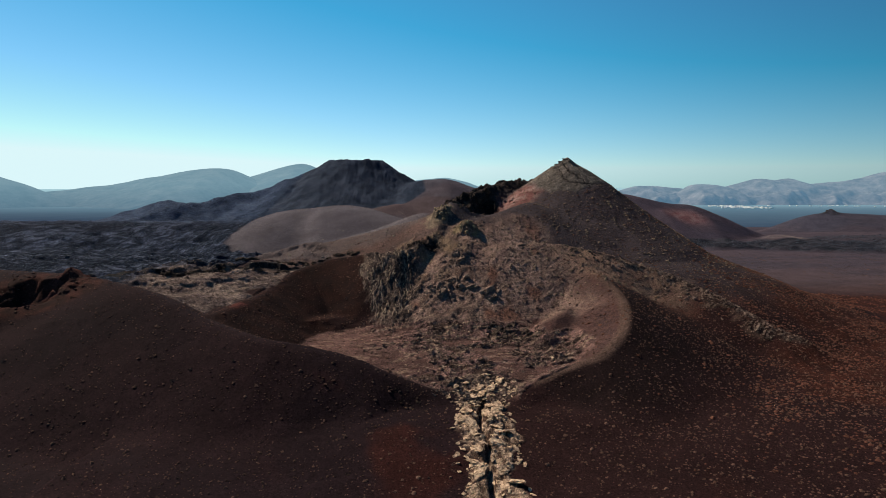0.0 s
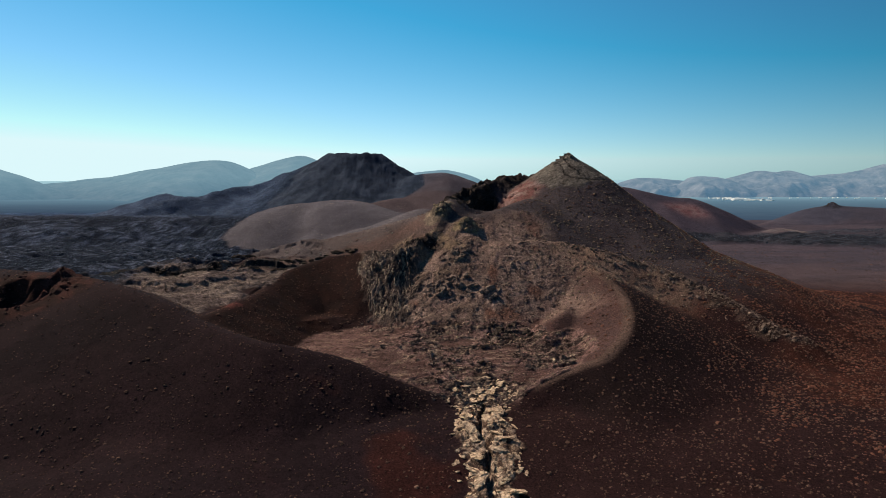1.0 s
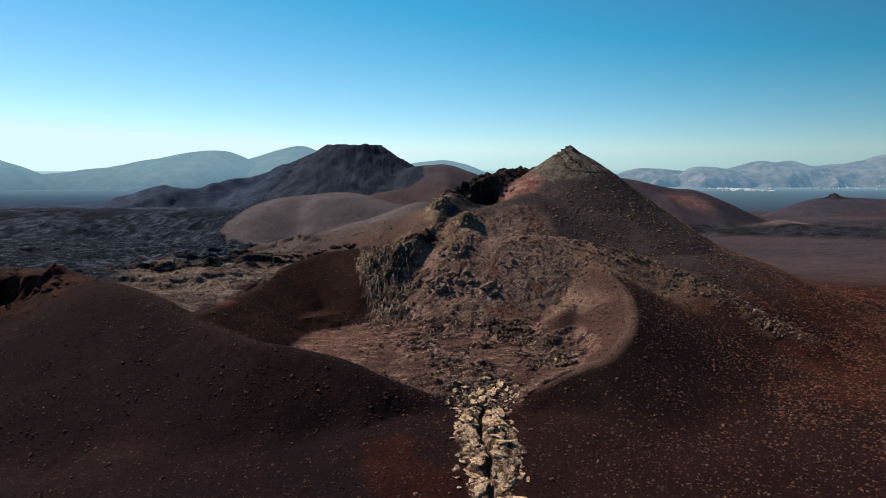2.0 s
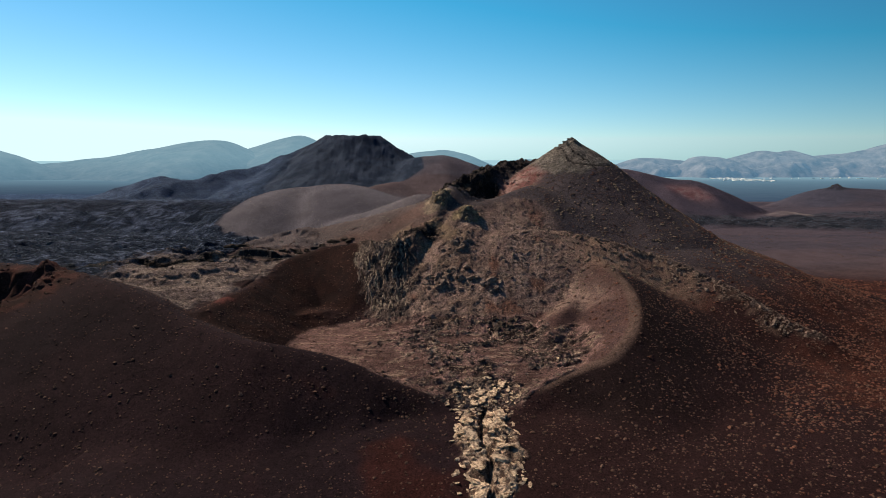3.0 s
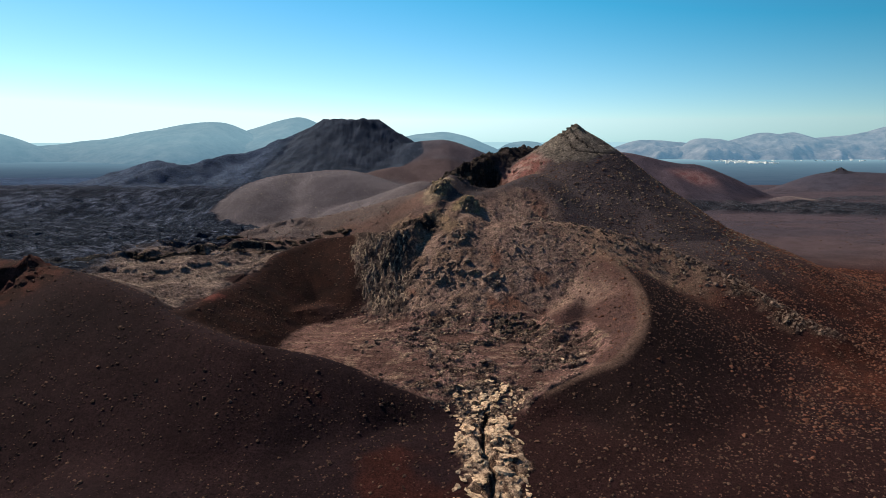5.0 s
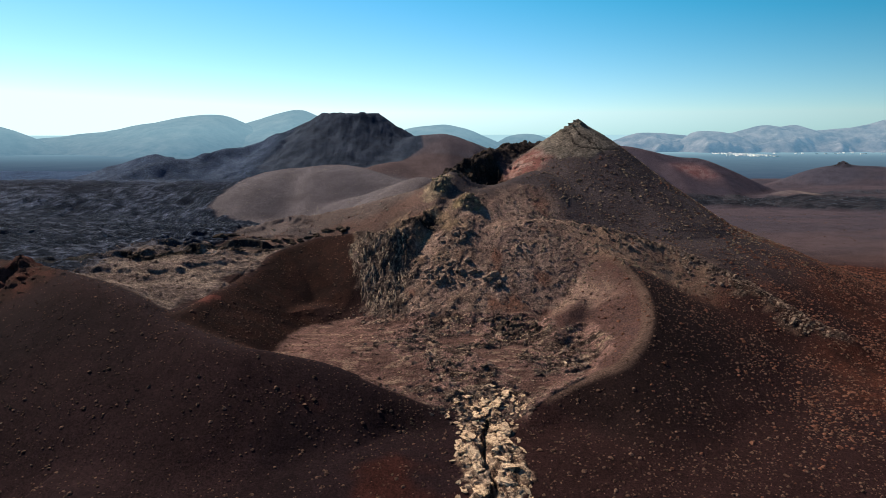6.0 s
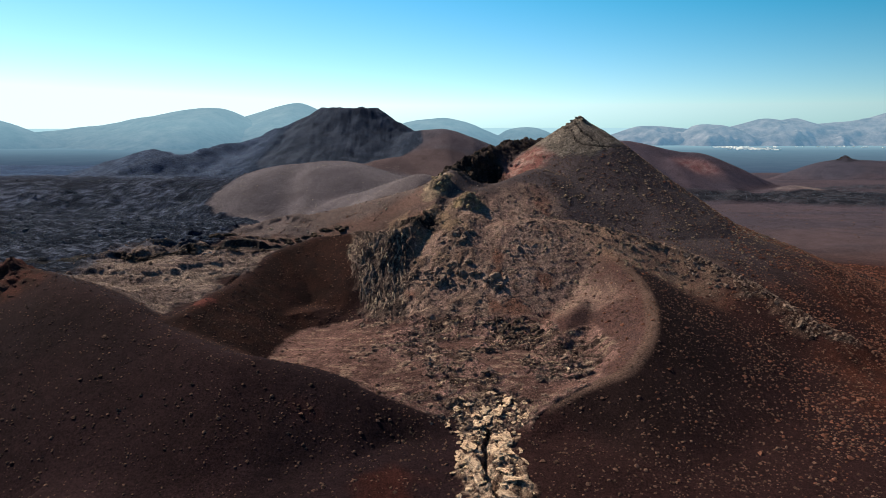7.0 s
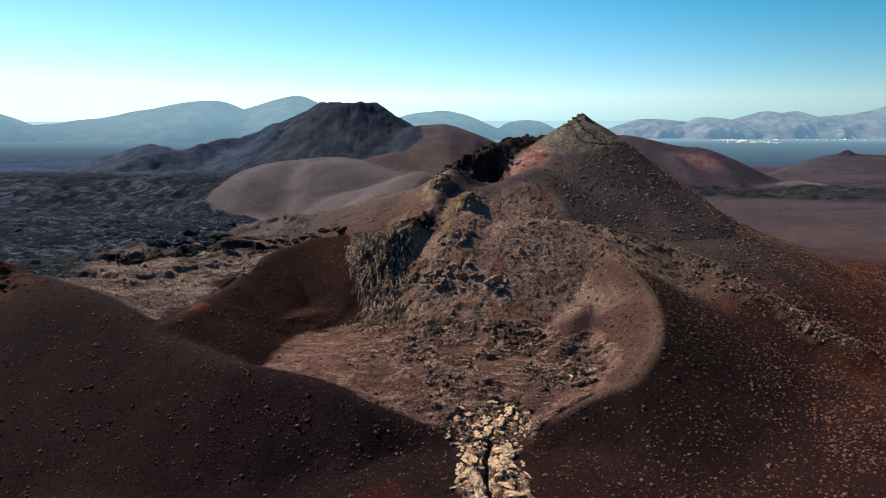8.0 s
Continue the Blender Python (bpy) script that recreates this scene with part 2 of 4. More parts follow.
    for line, a, b, crest, reach, soft in ((FLAT_CONE, 0.62, 0.5, 3, 400, 0), (DARK_HILL, 0.4, 0.4, 6, 400, 0), (SADDLE, 0.45, 0.4, 6, 400, 1), (HUMP, 0.5, 0.5, 7, 400, 0), (FLAT_CONE_SIDE, 0.5, 0.55, 8, 300, 3), (ROUND_HILL, 0.46, 0.60, 12, 400, 9),
                                     (RED_HILL, 0.45, 0.45, 6, 500, 2), (RED_CONE, 0.45, 0.45, 5, 500, 1), (LOW_HILL, 0.3, 0.34, 6, 500, 2), (PALE_MOUND, 0.4, 0.34, 9, 100, 1)):
        z = smax(z, tent(line, a, b, x, y, crest, reach, soft), 5)
    # the dark crag on the low far hill
    z = z + 7 * step(1.0, 0.35, np.hypot((x - 674) / 17, (y - 1212) / 14) + 0.45 * fbm(x, y, 9, 3, 187, 0.6)) * step(600, 640, x)
    return z


# ---- materials ----
def material(name, build):
    m = bpy.data.materials.new(name)
    m.use_nodes = True
    nt = m.node_tree
    bsdf = nt.nodes["Principled BSDF"]
    build(nt, bsdf)
    return m


def node(nt, kind, **inputs):
    n = nt.nodes.new(kind)
    for key, value in inputs.items():
        if key in n.inputs:
            n.inputs[key].default_value = value
    return n


def noise_node(nt, scale, detail=6.0, rough=0.6, coord=None):
    n = node(nt, "ShaderNodeTexNoise", Scale=scale, Detail=detail, Roughness=rough)
    if coord is not None:
        nt.links.new(coord, n.inputs["Vector"])
    return n


def spread(nt, value, low, high, a, b):
    n = nt.nodes.new("ShaderNodeMapRange")
    nt.links.new(value, n.inputs["Value"])
    n.inputs["From Min"].default_value, n.inputs["From Max"].default_value = low, high
    n.inputs["To Min"].default_value, n.inputs["To Max"].default_value = a, b
    return n.outputs["Result"]


def times(nt, a, b):
    n = nt.nodes.new("ShaderNodeMath")
    n.operation = "MULTIPLY"
    nt.links.new(a, n.inputs[0])
    if isinstance(b, float):
        n.inputs[1].default_value = b
    else:
        nt.links.new(b, n.inputs[1])
    return n.outputs[0]


def tinted(nt, colour, factor):
    """colour times a grey factor."""
    n = nt.nodes.new("ShaderNodeVectorMath")
    n.operation = "SCALE"
    nt.links.new(colour, n.inputs[0])
    nt.links.new(factor, n.inputs["Scale"])
    return n.outputs[0]


def ground_nodes(nt, bsdf):
    where = nt.nodes.new("ShaderNodeNewGeometry").outputs["Position"]
    soil = nt.nodes.new("ShaderNodeAttribute")
    soil.attribute_name = "soil"
    clinker = nt.nodes.new("ShaderNodeAttribute")
    clinker.attribute_name = "clinker"
    grain = noise_node(nt, 1.1, 8, 0.78, where)
    patch = noise_node(nt, 0.07, 5, 0.6, where)
    gravel = noise_node(nt, 2.0, 5, 0.85, where)
    f = times(nt, times(nt, spread(nt, grain.outputs["Fac"], 0.3, 0.7, 0.55, 1.5), spread(nt, gravel.outputs["Fac"], 0.36, 0.64, 0.2, 1.85)), spread(nt, patch.outputs["Fac"], 0.3, 0.7, 0.8, 1.22))
    # broken rock is mottled far more than loose cinder
    mottle = noise_node(nt, 0.6, 9, 0.78, where)
    mix = nt.nodes.new("ShaderNodeMix")
    nt.links.new(clinker.outputs["Fac"], mix.inputs[0])
    mix.inputs[2].default_value = 1.0
    nt.links.new(spread(nt, mottle.outputs["Fac"], 0.36, 0.64, 0.42, 1.6), mix.inputs[3])
    f = times(nt, f, mix.outputs[0])
    nt.links.new(tinted(nt, soil.outputs["Color"], f), bsdf.inputs["Base Color"])
    bsdf.inputs["Roughness"].default_value = 0.95
    bsdf.inputs["Specular IOR Level"].default_value = 0.02
    bump = nt.nodes.new("ShaderNodeBump")
    nt.links.new(spread(nt, clinker.outputs["Fac"], 0, 1, 0.4, 1.1), bump.inputs["Distance"])
    nt.links.new(spread(nt, clinker.outputs["Fac"], 0, 1, 0.45, 1.0), bump.inputs["Strength"])
    rise = nt.nodes.new("ShaderNodeMath")
    rise.operation = "MULTIPLY_ADD"
    nt.links.new(mottle.outputs["Fac"], rise.inputs[0])
    nt.links.new(spread(nt, clinker.outputs["Fac"], 0, 1, 0.3, 1.6), rise.inputs[1])
    nt.links.new(grain.outputs["Fac"], rise.inputs[2])
    nt.links.new(rise.outputs[0], bump.inputs["Height"])
    nt.links.new(bump.outputs["Normal"], bsdf.inputs["Normal"])


def stone_nodes(colours, scale=0.9):
    def build(nt, bsdf):
        where = nt.nodes.new("ShaderNodeNewGeometry")
        spots = noise_node(nt, scale, 7, 0.7, where.outputs["Position"])
        ramp = nt.nodes.new("ShaderNodeValToRGB")
        ramp.color_ramp.elements[0].position, ramp.color_ramp.elements[1].position = 0.36, 0.66
        ramp.color_ramp.elements[0].color, ramp.color_ramp.elements[1].color = (*[0.78 * c for c in colours[0]], 1), (*[0.78 * c for c in colours[1]], 1)
        nt.links.new(spots.outputs["Fac"], ramp.inputs["Fac"])
        info = nt.nodes.new("ShaderNodeNewGeometry")
        f = spread(nt, info.outputs["Random Per Island"], 0, 1, 0.6, 1.4)
        nt.links.new(tinted(nt, ramp.outputs["Color"], f), bsdf.inputs["Base Color"])
        bsdf.inputs["Roughness"].default_value = 0.93
        bsdf.inputs["Specular IOR Level"].default_value = 0.03
        bump = nt.nodes.new("ShaderNodeBump")
        bump.inputs["Distance"].default_value, bump.inputs["Strength"].default_value = 0.25, 0.8
        fine = noise_node(nt, 3.0, 6, 0.7, where.outputs["Position"])
        nt.links.new(fine.outputs["Fac"], bump.inputs["Height"])
        nt.links.new(bump.outputs["Normal"], bsdf.inputs["Normal"])
    return build


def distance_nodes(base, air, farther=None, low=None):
    """Far land behind kilometres of sea air: a dim body, with the haze painted in as emission."""
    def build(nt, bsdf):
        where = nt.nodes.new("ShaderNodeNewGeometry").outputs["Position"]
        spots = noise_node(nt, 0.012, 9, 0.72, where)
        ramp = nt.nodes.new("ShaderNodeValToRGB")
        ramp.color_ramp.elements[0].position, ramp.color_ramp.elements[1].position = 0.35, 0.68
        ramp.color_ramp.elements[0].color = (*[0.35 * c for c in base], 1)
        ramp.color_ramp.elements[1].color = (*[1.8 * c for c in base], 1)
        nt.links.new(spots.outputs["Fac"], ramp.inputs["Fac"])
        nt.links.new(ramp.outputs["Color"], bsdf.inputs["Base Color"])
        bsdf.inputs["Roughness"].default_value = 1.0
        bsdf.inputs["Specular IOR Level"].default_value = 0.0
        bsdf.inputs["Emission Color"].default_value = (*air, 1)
        # plain: the emitted haze pales with distance along y
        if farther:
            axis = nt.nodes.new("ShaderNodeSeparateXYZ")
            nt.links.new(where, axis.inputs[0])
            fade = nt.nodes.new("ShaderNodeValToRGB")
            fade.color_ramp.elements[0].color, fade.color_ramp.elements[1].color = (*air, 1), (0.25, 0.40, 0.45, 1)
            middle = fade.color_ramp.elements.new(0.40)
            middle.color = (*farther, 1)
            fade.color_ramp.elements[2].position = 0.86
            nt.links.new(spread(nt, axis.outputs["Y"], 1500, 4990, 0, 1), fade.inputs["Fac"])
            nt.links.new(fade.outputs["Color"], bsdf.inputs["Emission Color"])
        # mountains: the emitted haze darkens towards the foot
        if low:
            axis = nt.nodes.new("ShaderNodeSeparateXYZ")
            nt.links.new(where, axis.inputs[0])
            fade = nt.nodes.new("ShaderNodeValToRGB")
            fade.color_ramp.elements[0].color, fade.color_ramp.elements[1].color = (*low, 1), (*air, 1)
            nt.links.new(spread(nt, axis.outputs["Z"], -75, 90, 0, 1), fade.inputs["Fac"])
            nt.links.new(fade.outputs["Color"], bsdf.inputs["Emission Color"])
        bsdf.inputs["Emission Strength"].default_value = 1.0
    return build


GROUND = material("volcanic_ground", ground_nodes)
LAVA = material("black_lava", stone_nodes(((0.022, 0.015, 0.012), (0.090, 0.064, 0.048)), 0.5))
# the blue tint is painted haze over the distant lava
FIELD_ROCK = material("dark_field_lava", stone_nodes(((0.020, 0.026, 0.037), (0.112, 0.134, 0.165)), 0.4))
BLOCK = material("brown_lava_block", stone_nodes(((0.085, 0.056, 0.045), (0.25, 0.175, 0.134)), 0.8))
CRUST = material("pale_lava_crust", stone_nodes(((0.13, 0.078, 0.050), (0.70, 0.51, 0.345)), 1.3))
RUST_BUSH = material("rust_bush", stone_nodes(((0.066, 0.028, 0.019), (0.175, 0.078, 0.052)), 1.5))
OCHRE_BUSH = material("ochre_bush", stone_nodes(((0.090, 0.064, 0.045), (0.26, 0.188, 0.130)), 1.5))
GREY_BUSH = material("grey_bush", stone_nodes(((0.060, 0.035, 0.026), (0.165, 0.094, 0.068)), 1.5))
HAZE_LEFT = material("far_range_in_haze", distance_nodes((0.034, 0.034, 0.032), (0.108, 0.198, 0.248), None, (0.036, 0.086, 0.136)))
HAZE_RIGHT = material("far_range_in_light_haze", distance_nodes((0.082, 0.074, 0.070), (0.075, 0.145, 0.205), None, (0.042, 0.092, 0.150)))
FAR_PLAIN = material("far_plain_haze_glow", distance_nodes((0.007, 0.008, 0.009), (0.028, 0.050, 0.082), (0.078, 0.140, 0.188)))
WHITE_WALL = material("white_limewash", stone_nodes(((0.7, 0.7, 0.68), (0.82, 0.81, 0.78)), 0.1))


# ---- the ground: one sheet ----
def graded(start, fine_from, fine_to, stop, fine, grow_low, grow_high):
    mid = list(np.arange(fine_from, fine_to, fine))
    low, v, s = [], fine_from, fine
    while v > start:
        s *= grow_low
        v -= s
        low.append(v)
    high, v, s = [], mid[-1], fine
    while v < stop:
        s *= grow_high
        v += s
        high.append(v)
    return np.array(low[::-1] + mid + high)


GX = graded(-4800, -95, 95, 4800, 0.47, 1.019, 1.020)
GY = graded(-900, 176, 345, 4990, 0.46, 1.03, 1.0105)
MX, MY = np.meshgrid(GX.astype(np.float32), GY.astype(np.float32))


FISSURE = [(11.5, 148, 0), (11.8, 160, 0), (11.2, 172, 0), (12.4, 180, 0), (10.4, 188, 0), (10.9, 198, 0), (12.6, 210, 0)]


CRACKS = ([(71, 410, 0), (73, 402, 0), (77, 396, 0), (80, 388, 0)], [(66, 406, 0), (68, 398, 0), (72, 391, 0), (84, 392, 0), (92, 396, 0)])


def relief(x, y, z0):
    """Roughness of the ground by what it is made of, and its colours, with some shade and haze painted in."""
    wx = x + 5 * fbm(x, y, 22, 3, 40) + 1.2 * fbm(x, y, 4, 3, 43)
    wy = y + 5 * fbm(x, y, 22, 3, 50) + 1.2 * fbm(x, y, 4, 3, 53)
    dpk = np.hypot(x - PEAK[0], y - PEAK[1])

    rim_d, rim_z, rim_side, rim_s = nearest(LEFT_RIM, wx, wy, 2)
    lava_d, lava_z, lava_side, _ = nearest(LAVA_RIM, wx, wy, 2)
    arm_d, _, arm_side, arm_s = nearest(RIGHT_ARM, x, y, 3)
    near_d, _, near_side, _ = nearest(NEAR_ARM, x, y, 3)
    ch_d, _, _, _ = nearest(CHANNEL, wx, wy, 2)
    fissure_d = nearest(FISSURE, x, y, 6)[0]
    lip_d = nearest(LIP, wx, wy, 2)[0]
    bench_d, _, bench_side, bench_s = nearest(BENCH, wx, wy, 2)

    # inside of the horseshoe crater
    inside = step(1.08, 0.95, ((wx + 3) / 58) ** 2 + ((wy - 262) / 62) ** 2) * step(206, 216, wy)
    floor = inside * step(0, -1.2, z0 + 0.4 * fbm(x, y, 7, 4, 60) - np.interp(wx, [-34, -8], [12.9, 17]))
    floor = floor * np.where((near_side > 0) | (x > 8), 1, 0) * np.where((arm_side > 0) | (x < 12), 1, 0) * step(0.8, 3.5, np.where(x < 4, near_d, 9))
    wall = step(0, 14, 1.0 * (wy - 268)) * step(-46, -34, wx) * step(66, 46, wx + 0.15 * (wy - 300)) * step(352, 338, wy - 0.35 * (wx - 10)) * (1 - floor) * step(-2, 2, wx - np.interp(wy, [268, 279, 292, 306, 319], [-13, -20, -31, -36.5, -41]))
    cliff = step(-1.5, 1.5, wx - np.interp(wy, [279, 292, 306, 319], [-20, -31, -36.5, -41])) * step(-10, -15, wx) * step(323, 318, wy) * step(277, 283, wy)
    channel = step(7.8, 6.2, ch_d + 3 * np.abs(fbm(x, y, 6, 4, 61))) * step(226, 205, wy)
    lava = step(12, 5, lava_d) * step(365, 385, wy + lava_side * 0) * np.where(lava_side > 0, 1, 0.9)
    lava = np.maximum(lava, step(13, 7, np.hypot(wx - 6, wy - 372)) )
    lava = np.maximum(lava, step(7, 3, np.hypot((wx + 12) / 2.2, (wy - 327))))
    lava = np.maximum(lava, step(1.15, 0.9, np.hypot((0.45 * (wx - 21) + 0.89 * (wy - 386)) / 24, (0.89 * (wx - 21) - 0.45 * (wy - 386)) / 10)))
    cap = step(29, 25, dpk + 3 * fbm(x, y, 10, 3, 62) + 0.25 * np.maximum(x - 73, 0)) * step(48, 54, x + 0.25 * (y - 412) + 3)
    redface = step(17, 11, np.hypot((wx - 40) / 1.1, (wy - 398) / 1.2)) * (1 - cap) * step(4, 8, 0.89 * (wx - 22) - 0.45 * (wy - 386))
    valley = step(2.5, 5.5, np.where(rim_side > 0, rim_d, 0)) * step(-55, -70, wx) * step(-150, -125, wx) * step(232, 243, wy - 0.25 * (-80 - x)) * step(334, 322, wy) * step(8, 16, near_d)
    edge = np.interp(wy, [330, 360, 440, 505, 519, 527, 532, 539, 552, 565, 590, 620, 700, 730], [-100, -98, -112, -122, -131, -154, -165, -171, -169, -165, -161, -160, -172, -160]) + 3 * fbm(x, y, 14, 4, 170, 0.65)
    field = step(3, -3, wx - edge) * step(306, 330, wy - 0.10 * (x + 100)) * step(1800, 1500, y)
    field = np.maximum(field, step(-122, -140, wx) * step(268, 285, wy + 0.35 * (x + 140)) * step(500, 470, y))
    # dark lava cone; its straight right edge paints in the edge of shade
    dark_cone = step(0, 6, y - 640 - 1.2 * np.maximum(x + 70, 0)) * step(-22, -26, x + 0.1 * (y - 770)) * step(-330, -290, x) * step(900, 880, y) * step(26, 32, z0)
    dark_cone = np.maximum(dark_cone, step(800, 850, y) * step(980, 940, y) * step(-300, -320, x) * step(-500, -470, x) * step(14, 22, z0))
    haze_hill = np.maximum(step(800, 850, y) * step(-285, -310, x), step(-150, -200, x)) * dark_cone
    hill = step(430, 470, wy) * step(800, 780, wy) * step(-3, 3, wx - edge) * step(40, 20, wx)
    spur = step(335, 345, wy) * step(-3, 3, wx - edge) * step(6, -4, wx - 0.1 * (wy - 340)) * step(560, 530, wy)
    side_peak = step(690, 700, y) * step(-34, -24, wx) * step(110, 90, wx) * step(820, 800, y)
    red_hill = step(850, 880, y) * step(150, 190, x) * step(500, 470, x) * step(1200, 1160, y) * step(4, 9, z0)
    low_hill = step(1120, 1150, y) * step(540, 560, x) * step(-2, 3, z0)
    plain = step(150, 190, wx - 0.25 * (wy - 400)) * step(420, 470, wy) * (1 - red_hill)
    bands = plain * step(-0.02, 0.2, fbm(x / 3.2, y, 70, 4, 70)) * step(560, 640, y)
    reach = 24 + 0.28 * np.maximum(x - 280, 0)
    bands = bands * step(1.6, 1.2, np.abs(y - 850) / reach) * 0.6
    bands = np.maximum(bands, plain * step(1.0, 0.75, np.abs(y - 838 + 0.05 * (x - 300)) / reach + 0.35 * fbm(x / 2.5, y, 40, 4, 75)) * step(14, 20, np.hypot((x - 438) / 2.2, y - 897)))

    rocky_bench = step(6, 2.5, bench_d + 3 * fbm(x, y, 8, 3, 66)) * step(0.25, 0.45, bench_s)
    dusty = np.zeros(x.shape, np.float32)
    m = floor > 0.002
    dusty[m] = np.maximum(step(0.1, 0.35, fbm(0.6 * wx[m], wy[m], 18, 3, 196)), step(-10, -24, wx[m] + 0.25 * (wy[m] - 255)))
    z = z0.copy()

    def raise_by(mask, shape):
        m = mask > 0.002
        z[m] += mask[m] * shape(x[m], y[m])

    raise_by(step(1500, 900, y), lambda u, v: 0.35 * fbm(u, v, 22, 2, 1))
    raise_by(step(420, 300, y), lambda u, v: 0.10 * fbm(u, v, 4, 3, 5))
    raise_by(field, lambda u, v: 1.7 * (ridged(u, v, 34, 3, 10) - 0.9) * step(330, 380, v) + 1.3 * (ridged(0.7 * u, v, 10, 4, 14, 0.65) - 0.7))
    raise_by(bands, lambda u, v: 3.0 * ridged(u, v, 40, 4, 15))
    raise_by(lava, lambda u, v: 2.4 * (ridged(u, v, 13, 4, 20, 0.55) - 0.8))
    raise_by(wall, lambda u, v: (0.4 + 0.4 * step(26, 8, u)) * (ridged(u + 2 * fbm(u, v, 7, 3, 27), 0.75 * v, 11, 5, 25, 0.6) - 0.9) + 0.35 * np.abs(fbm(u, v, 2.6, 3, 29, 0.6)))
    raise_by(cliff, lambda u, v: 0.45 * (ridged(u + 3.2 * fbm(u, v, 6, 4, 31), 0.25 * v, 3.2, 4, 30, 0.65) - 0.9) + 0.3 * fbm(u, v, 2.5, 3, 32, 0.6))
    raise_by(floor * (1 - 0.85 * dusty), lambda u, v: 0.8 * (ridged(0.6 * u, v, 8, 5, 34, 0.65) - 0.8) + 0.55 * (ridged(0.7 * u + 2 * fbm(u, v, 6, 2, 33), v, 3.4, 3, 35, 0.6) - 0.7))
    raise_by(channel, lambda u, v: 0.7 * (ridged(u, v, 4, 4, 37, 0.6) - 0.6))
    raise_by(valley, lambda u, v: 1.0 * (ridged(0.5 * u, v, 9, 5, 38, 0.6) - 0.7))
    raise_by(cap, lambda u, v: 0.22 * (ridged(u + v, u - v, 6, 4, 39) - 0.7))
    raise_by(rocky_bench, lambda u, v: 0.6 * ridged(u, v, 5, 4, 67))
    raise_by(dark_cone * 0.9 + hill * 0.15, lambda u, v: 0.45 * fbm(u, v, 13, 4, 68, 0.65))
    crack = np.zeros(x.shape, np.float32)
    top = dpk < 40
    for line in CRACKS:
        crack[top] = np.maximum(crack[top], step(0.7, 0.2, nearest(line, wx[top], y[top], 3)[0]))
    z -= 0.5 * crack
    z -= 2.2 * step(0.9, 0.4, fissure_d) * step(150, 156, y) * step(212, 207, y)

    colour = np.empty(x.shape + (3,), np.float32)
    colour[:] = (0.0185, 0.0094, 0.0092)
    tone = fbm(x, y, 60, 3, 80)

    def fine(u, v):
        return fbm(u, v, 7, 4, 84, 0.6)

    def lay(mask, rgb, other=None, blotch=fine, low=-0.3, high=0.4):
        m = mask > 0.002
        a = np.clip(mask[m], 0, 1)[:, None]
        rgb = np.array(rgb, np.float32)
        if other is not None:
            k = step(low, high, tone[m] if blotch is None else blotch(x[m], y[m]))[:, None]
            rgb = rgb * (1 - k) + np.array(other, np.float32) * k
        colour[m] = colour[m] * (1 - a) + rgb * a

    def speckle(mask, low, high, shape):
        m = mask > 0.002
        out = np.zeros(mask.shape, np.float32)
        out[m] = mask[m] * step(low, high, shape(x[m], y[m]))
        return out

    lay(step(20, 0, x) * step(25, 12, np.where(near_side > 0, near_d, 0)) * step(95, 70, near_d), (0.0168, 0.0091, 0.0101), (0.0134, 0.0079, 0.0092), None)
    lay(step(40, 90, x) * step(700, 500, y) * step(-0.2, 0.4, tone + 0.006 * (x - 110)), (0.040, 0.0150, 0.0105), (0.026, 0.0115, 0.0092))
    # right arm's outer flank: its shade is painted in as near-black
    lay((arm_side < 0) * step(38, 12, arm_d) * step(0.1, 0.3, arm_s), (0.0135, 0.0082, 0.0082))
    lay(speckle(step(6, 16, near_d) * step(60, 30, near_d) * step(-55, -25, x) * step(10, 0, x), 0.0, 0.5, lambda u, v: fbm(u, v, 26, 3, 90)), (0.027, 0.0098, 0.0084))
    lay(step(138, 80, dpk) * (y < 460), (0.060, 0.049, 0.050), (0.048, 0.041, 0.043), None)
    # right arm's inner flank and crest: the sunlit side painted lighter
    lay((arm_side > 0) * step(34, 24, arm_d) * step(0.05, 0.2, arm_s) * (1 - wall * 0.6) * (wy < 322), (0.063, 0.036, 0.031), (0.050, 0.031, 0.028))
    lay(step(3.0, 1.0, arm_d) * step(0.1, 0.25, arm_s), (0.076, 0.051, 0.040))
    lay((bench_side > 0) * step(14, 5, bench_d) * step(0.75, 0.5, bench_s), (0.180, 0.124, 0.092), (0.24, 0.168, 0.122))
    lay((bench_side < 0) * step(30, 12, bench_d) * (1 - inside) * step(0.75, 0.5, bench_s), (0.155, 0.098, 0.070), (0.20, 0.134, 0.092))
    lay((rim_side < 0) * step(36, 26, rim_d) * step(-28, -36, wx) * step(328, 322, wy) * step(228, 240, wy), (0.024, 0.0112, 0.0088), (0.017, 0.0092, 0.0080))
    lay(wall, (0.158, 0.107, 0.088), (0.222, 0.156, 0.122), lambda u, v: fbm(u + 0.5 * fbm(u, v, 9, 2, 192), 0.22 * v, 6, 5, 92, 0.6))
    lay(speckle(wall * step(24, 8, wx), 0.95, 1.25, lambda u, v: ridged(u + 2 * fbm(u, v, 7, 3, 27), 0.75 * v, 11, 5, 25, 0.6)), (0.108, 0.076, 0.060))
    lay(speckle(wall, 0.30, 0.62, lambda u, v: fbm(u, v, 5, 5, 93, 0.7)), (0.105, 0.072, 0.056))
    lay(speckle(wall, 0.45, 0.7, lambda u, v: fbm(u, v, 3, 4, 293, 0.7)), (0.20, 0.148, 0.112))
    lay(speckle(wall, 0.28, 0.6, lambda u, v: fbm(u, 0.6 * v, 18, 3, 193)), (0.130, 0.070, 0.050))
